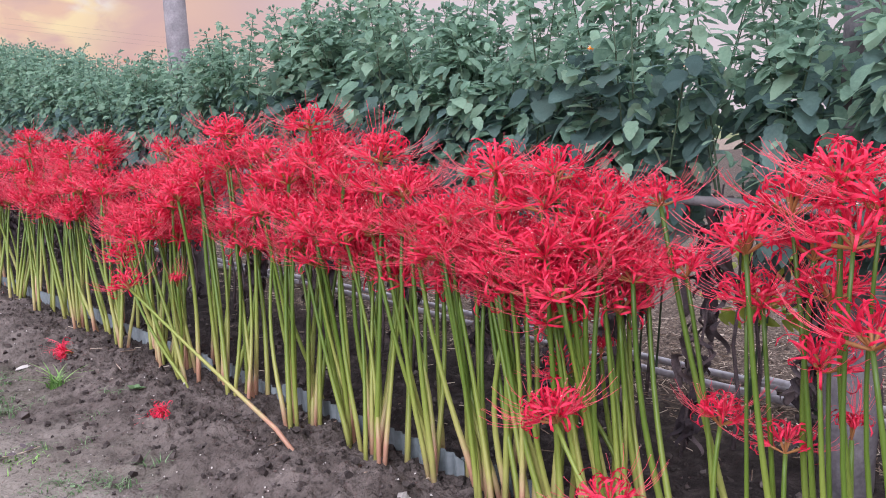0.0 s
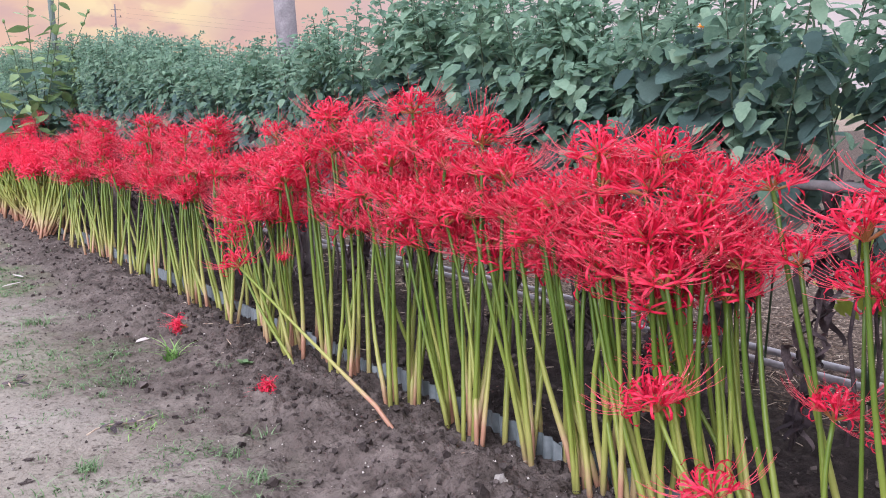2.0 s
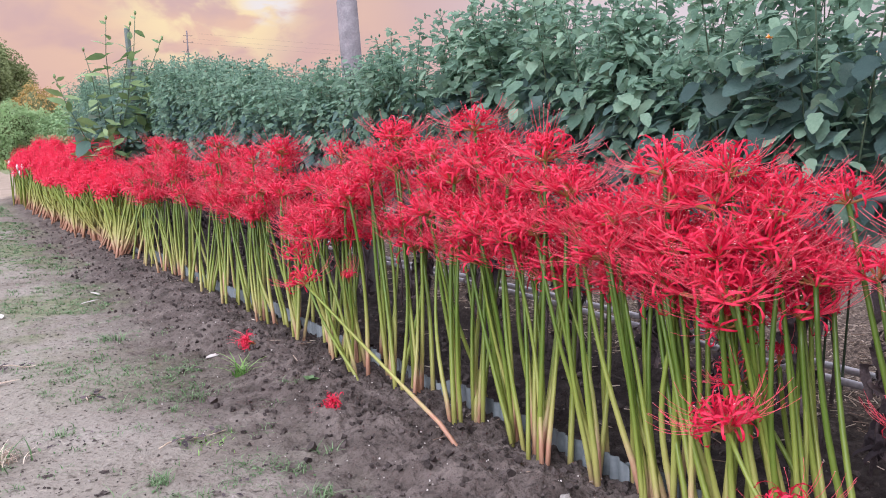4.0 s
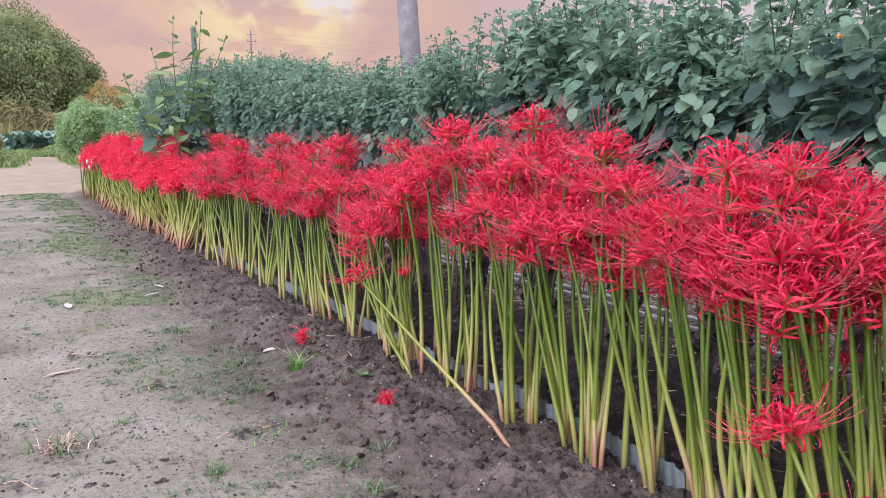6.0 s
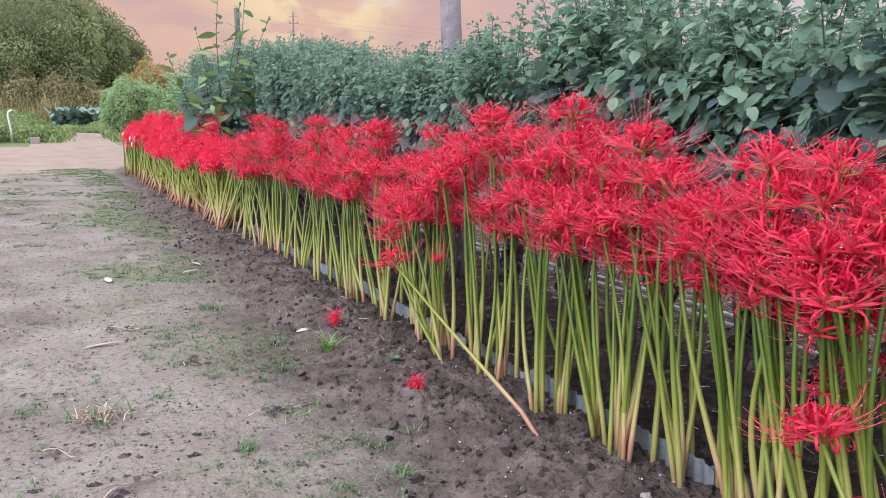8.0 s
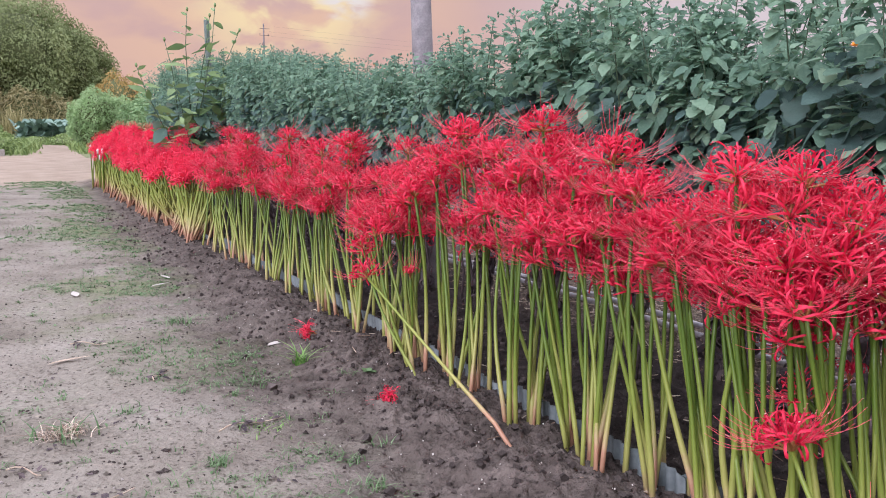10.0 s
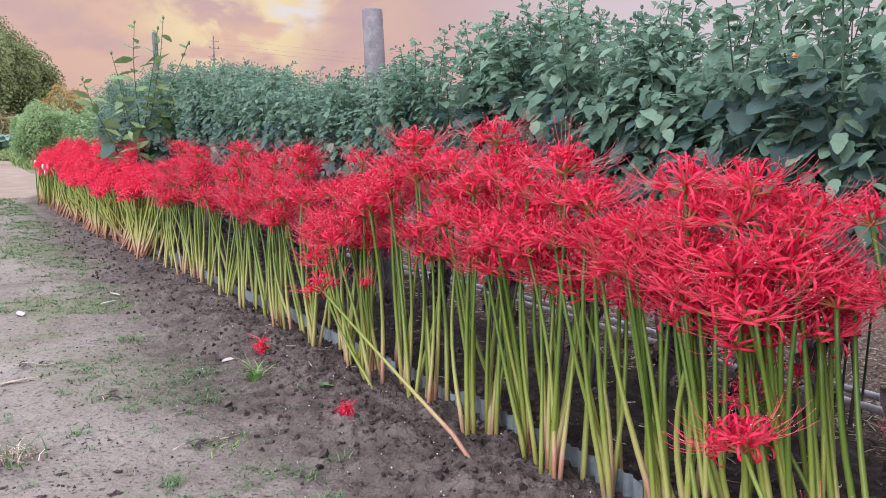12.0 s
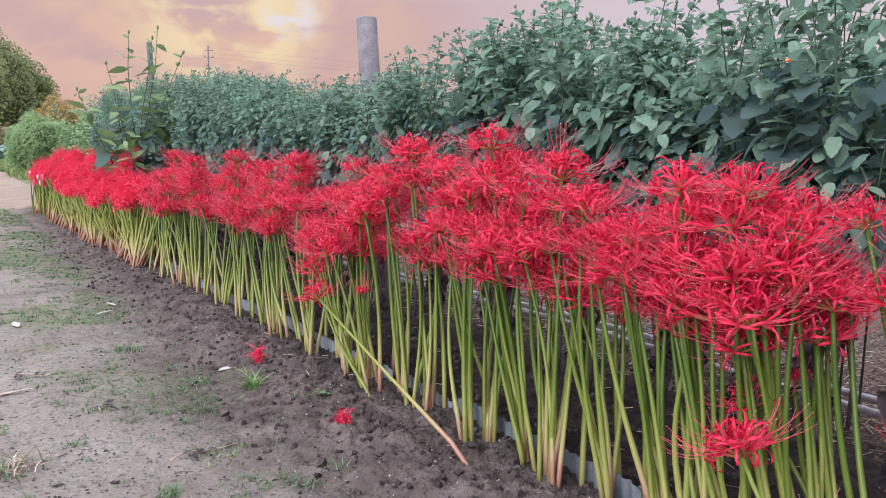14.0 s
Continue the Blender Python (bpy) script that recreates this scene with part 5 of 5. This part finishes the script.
def build_clods():
    """Loose crumbs of soil all over the bed, and grit on the path."""
    r = np.random.default_rng(24)
    bm = bmesh.new()
    bmesh.ops.create_cone(bm, cap_ends=True, segments=5, radius1=1, radius2=0.55, depth=1.3)
    for v in bm.verts:
        v.co *= 1 + 0.45 * noise.noise(v.co * 3 + Vector((3, 1, 2)))
    bm.verts.index_update()
    tv, tf = np.array([tuple(v.co) for v in bm.verts]), [[q.index for q in f.verts] for f in bm.faces]
    bm.free()
    spots = []
    for k in range(7500):
        y = 0.1 + 6.5 * r.uniform() ** 1.8
        x = 0.86 + r.normal() * 0.16 if r.uniform() < 0.6 else r.uniform(0.5, 1.3)
        if 0.42 < x < 1.4:
            spots.append((x, y, 0.0018 + 0.0070 * r.uniform() ** 3 + (0.006 if r.uniform() < 0.02 else 0)))
    pile = Pile()
    s = np.array(spots)
    z = np.array([soil_height(x, y) for x, y, _ in spots])
    n = len(s)
    pile.many(tv, tf, turns(r.uniform(0, 6, n), r.uniform(0, 6, n), r.uniform(0, 6, n), s[:, 2]), np.c_[s[:, :2], z + s[:, 2] * 0.3])
    ob = thing("soil_crumbs", "loose dark crumbs of tilled soil on the bed", "soil", kind="stuff")
    tagged(part("crumbs", pile.mesh("crumbs", M["clod"], False), ob), kind="stuff")
    pile = Pile()
    n = 4500
    y = 0.9 + 6 * r.uniform(size=n) ** 1.6
    x = r.uniform(-0.7, 0.62, n)
    g = 0.0010 + 0.0028 * r.uniform(size=n) ** 4
    z = np.array([soil_height(a, b) for a, b in zip(x, y)])
    pile.many(tv, tf, turns(r.uniform(0, 6, n), r.uniform(0, 6, n), r.uniform(0, 6, n), g), np.c_[x, y, z + g * 0.2])
    ob = thing("path_grit", "fine grit and crumbs on the trodden path", "grit", kind="stuff")
    tagged(part("grains", pile.mesh("grains", [M["crumb"]], False), ob), kind="stuff")
    pile = Pile()
    n = 4200
    y = 1.0 + 5.5 * r.uniform(size=n) ** 1.7
    x = r.uniform(-0.7, 0.60, n)
    for k in range(0, n, 7):
        x[k:k + 4] = x[k] + r.normal(size=len(x[k:k + 4])) * 0.008
        y[k:k + 4] = y[k] + r.normal(size=len(y[k:k + 4])) * 0.008
    g = 0.0010 + 0.0036 * r.uniform(size=n) ** 3
    z = np.array([soil_height(a, b) for a, b in zip(x, y)])
    pile.many(tv * np.array([1.3, 1, 0.5]), tf, turns(r.uniform(0, 6, n), r.uniform(-0.3, 0.3, n), r.uniform(-0.3, 0.3, n), g), np.c_[x, y, z + g * 0.1])
    tagged(part("dark_grains", pile.mesh("dark_grains", [M["clod"]], False), ob, "dark damp crumbs trodden into the path"), kind="stuff")
    pile = Pile()
    n = 420
    y = 0.8 + 3.5 * r.uniform(size=n) ** 1.6
    x = r.uniform(0.42, 0.98, n)
    g = 0.0007 + 0.0016 * r.uniform(size=n) ** 2
    z = np.array([soil_height(a, b) for a, b in zip(x, y)])
    pile.many(tv, tf, turns(r.uniform(0, 6, n), r.uniform(0, 6, n), r.uniform(0, 6, n), g), np.c_[x, y, z + g * 0.8 + 0.002])
    ob = thing("pale_specks", "tiny pale specks strewn in the tilled soil", "grit", kind="stuff")
    tagged(part("specks", pile.mesh("specks", [M["white"]], False), ob), kind="stuff")


build_clods()


def leaf_litter():
    """Small dry and half-green leaf scraps trodden into the path, mostly in loose drifts."""
    r = np.random.default_rng(83)
    ob = thing("leaf_litter", "small withered leaf scraps scattered on the trodden path", "leaf litter", kind="stuff")
    for name, material, n in (("dry_scraps", M["dry"], 620), ("green_scraps", M["grass"], 420)):
        drift = np.c_[r.uniform(-0.5, 0.52, 60), 1.15 + 4.6 * r.uniform(size=60) ** 1.4]
        at = drift[r.integers(0, 60, n)] + r.normal(size=(n, 2)) * 0.035
        z = np.array([soil_height(a, b) + 0.0025 for a, b in at])
        pile = Pile().many(SMALL, SMALL_F, turns(r.uniform(0, 6.28, n), r.uniform(-0.35, 0.35, n), r.uniform(-0.5, 0.5, n), 0.005 + 0.014 * r.uniform(size=n) ** 2), np.c_[at, z])
        tagged(part(name, pile.mesh(name, material), ob), kind="stuff")


leaf_litter()


def build_straw():
    r = np.random.default_rng(25)
    pile = Pile()
    for k in range(6500):
        y = 0.2 + 5 * r.uniform() ** 1.7
        x = 1.46 + 0.8 * r.uniform() ** 1.2 if r.uniform() < 0.96 else r.uniform(0.7, 1.46)
        L, a = 0.006 + 0.04 * r.uniform() ** 2, r.uniform(0, 6.28)
        d = np.array([math.cos(a), math.sin(a), r.uniform(-0.15, 0.15)]) * L
        p = np.array([x, y, soil_height(x, y) + 0.006])
        v, f = tube([p - d / 2, p + d / 2], 0.0011, 3, False)
        pile.add(v, f)
    ob = thing("straw_litter", "scattered straw and dry stalk bits under the hedge", "straw", kind="stuff")
    tagged(part("straws", pile.mesh("straws", M["straw"]), ob), kind="stuff")


build_straw()


def pale_stone(x, y, size):
    ob = thing("stone", "small pale rough stone at the foot of the stalks", "stone", (x, y, soil_height(x, y)))
    bm = bmesh.new()
    bmesh.ops.create_icosphere(bm, subdivisions=2, radius=size)
    for v in bm.verts:
        v.co *= 1 + 0.4 * noise.noise(v.co / size * 1.4)
    me = bpy.data.meshes.new("rock")
    bm.to_mesh(me)
    bm.free()
    me.materials.append(M["stone"])
    part("rock", me, ob)


pale_stone(0.80, 0.925, 0.0105)


def yellow_weed(x, y):
    r = np.random.default_rng(41)
    ob = thing("yellow_weed", "bright yellow-green leafy weed behind the hedge stalks", "weed", (x, y, 0.0))
    n = 60
    at = np.c_[r.normal(size=n) * 0.03, r.normal(size=n) * 0.06, r.uniform(0.20, 0.38, n)]
    pile = Pile().many(SMALL * np.array([1.8, 1, 1]), SMALL_F, turns(r.uniform(0, 6.28, n), r.uniform(-0.8, 0.4, n), r.uniform(-0.4, 0.4, n), r.uniform(0.03, 0.06, n)), at)
    tagged(part("leafage", pile.mesh("leafage", M["yellowish"]), ob), kind="stuff")
    for k in range(4):
        v, f = tube([(0, 0, -0.01), (0.01 * k - 0.02, 0.02 * k - 0.03, 0.2), (0.02 * k - 0.03, 0.03 * k - 0.04, 0.36)], [0.003, 0.0025, 0.0015], 5)
        part("stem", mesh_of("stem", v, f, M["green_stem"]), ob)


M["yellowish"] = mat("yellow_leaf", [(0.38, 0.46, 0.07), (0.60, 0.62, 0.16)], 20, 0.6, 0.1, translucent=0.35, island=0.5)
yellow_weed(1.62, 0.74)
yellow_weed(1.66, 0.62)


def bent_pipe():
    ob = thing("bent_pipe", "white painted pipe with a bent top beside the path", "pipe", (-0.62, 17.2, 0.0))
    v, f = tube([(0.02, 0, -0.1), (0, 0, 0.25), (-0.03, 0, 0.5), (-0.02, 0, 0.56), (0.04, 0, 0.6), (0.1, 0, 0.59)], 0.016, 8)
    part("barrel", mesh_of("barrel", v, f, M["steel"]), ob)


bent_pipe()


def bare_stalks():
    """Pale cut stalks without flowers at the far end of the row."""
    r = np.random.default_rng(61)
    for k in range(9):
        x, y = row_x(8.0) + r.uniform(-0.05, 0.06), 7.7 + 0.1 * k
        ob = thing("bare_stalk", "pale bare flower stalk with a whitish tip", "stalk", (x, y, 0.0), "bare stalks at the row's end")
        h = r.uniform(0.26, 0.36)
        lean = r.uniform(-0.03, 0.03)
        v, f = tube([(0, 0, -0.01), (lean * 0.4, 0.02, h * 0.6), (lean, 0.04, h)], [0.007, 0.006, 0.005], 6)
        part("shaft", mesh_of("shaft", v, f, M["scape"]), ob)
        v, f = tube([(lean, 0.04, h), (lean, 0.042, h + 0.03), (lean, 0.043, h + 0.05)], [0.006, 0.012, 0.004], 6)
        part("tip", mesh_of("tip", v, f, M["steel"]), ob, "whitish withered tip")


bare_stalks()


def kerb_block():
    ob = thing("concrete_block", "small pale concrete block beside the far path", "block", (-0.22, 16.6, 0.0))
    v, f = box((0.16, 0.14, 0.12), (0, 0, 0.055), 0.012)
    part("body", mesh_of("body", v, f, M["stone"], False), ob)


kerb_block()
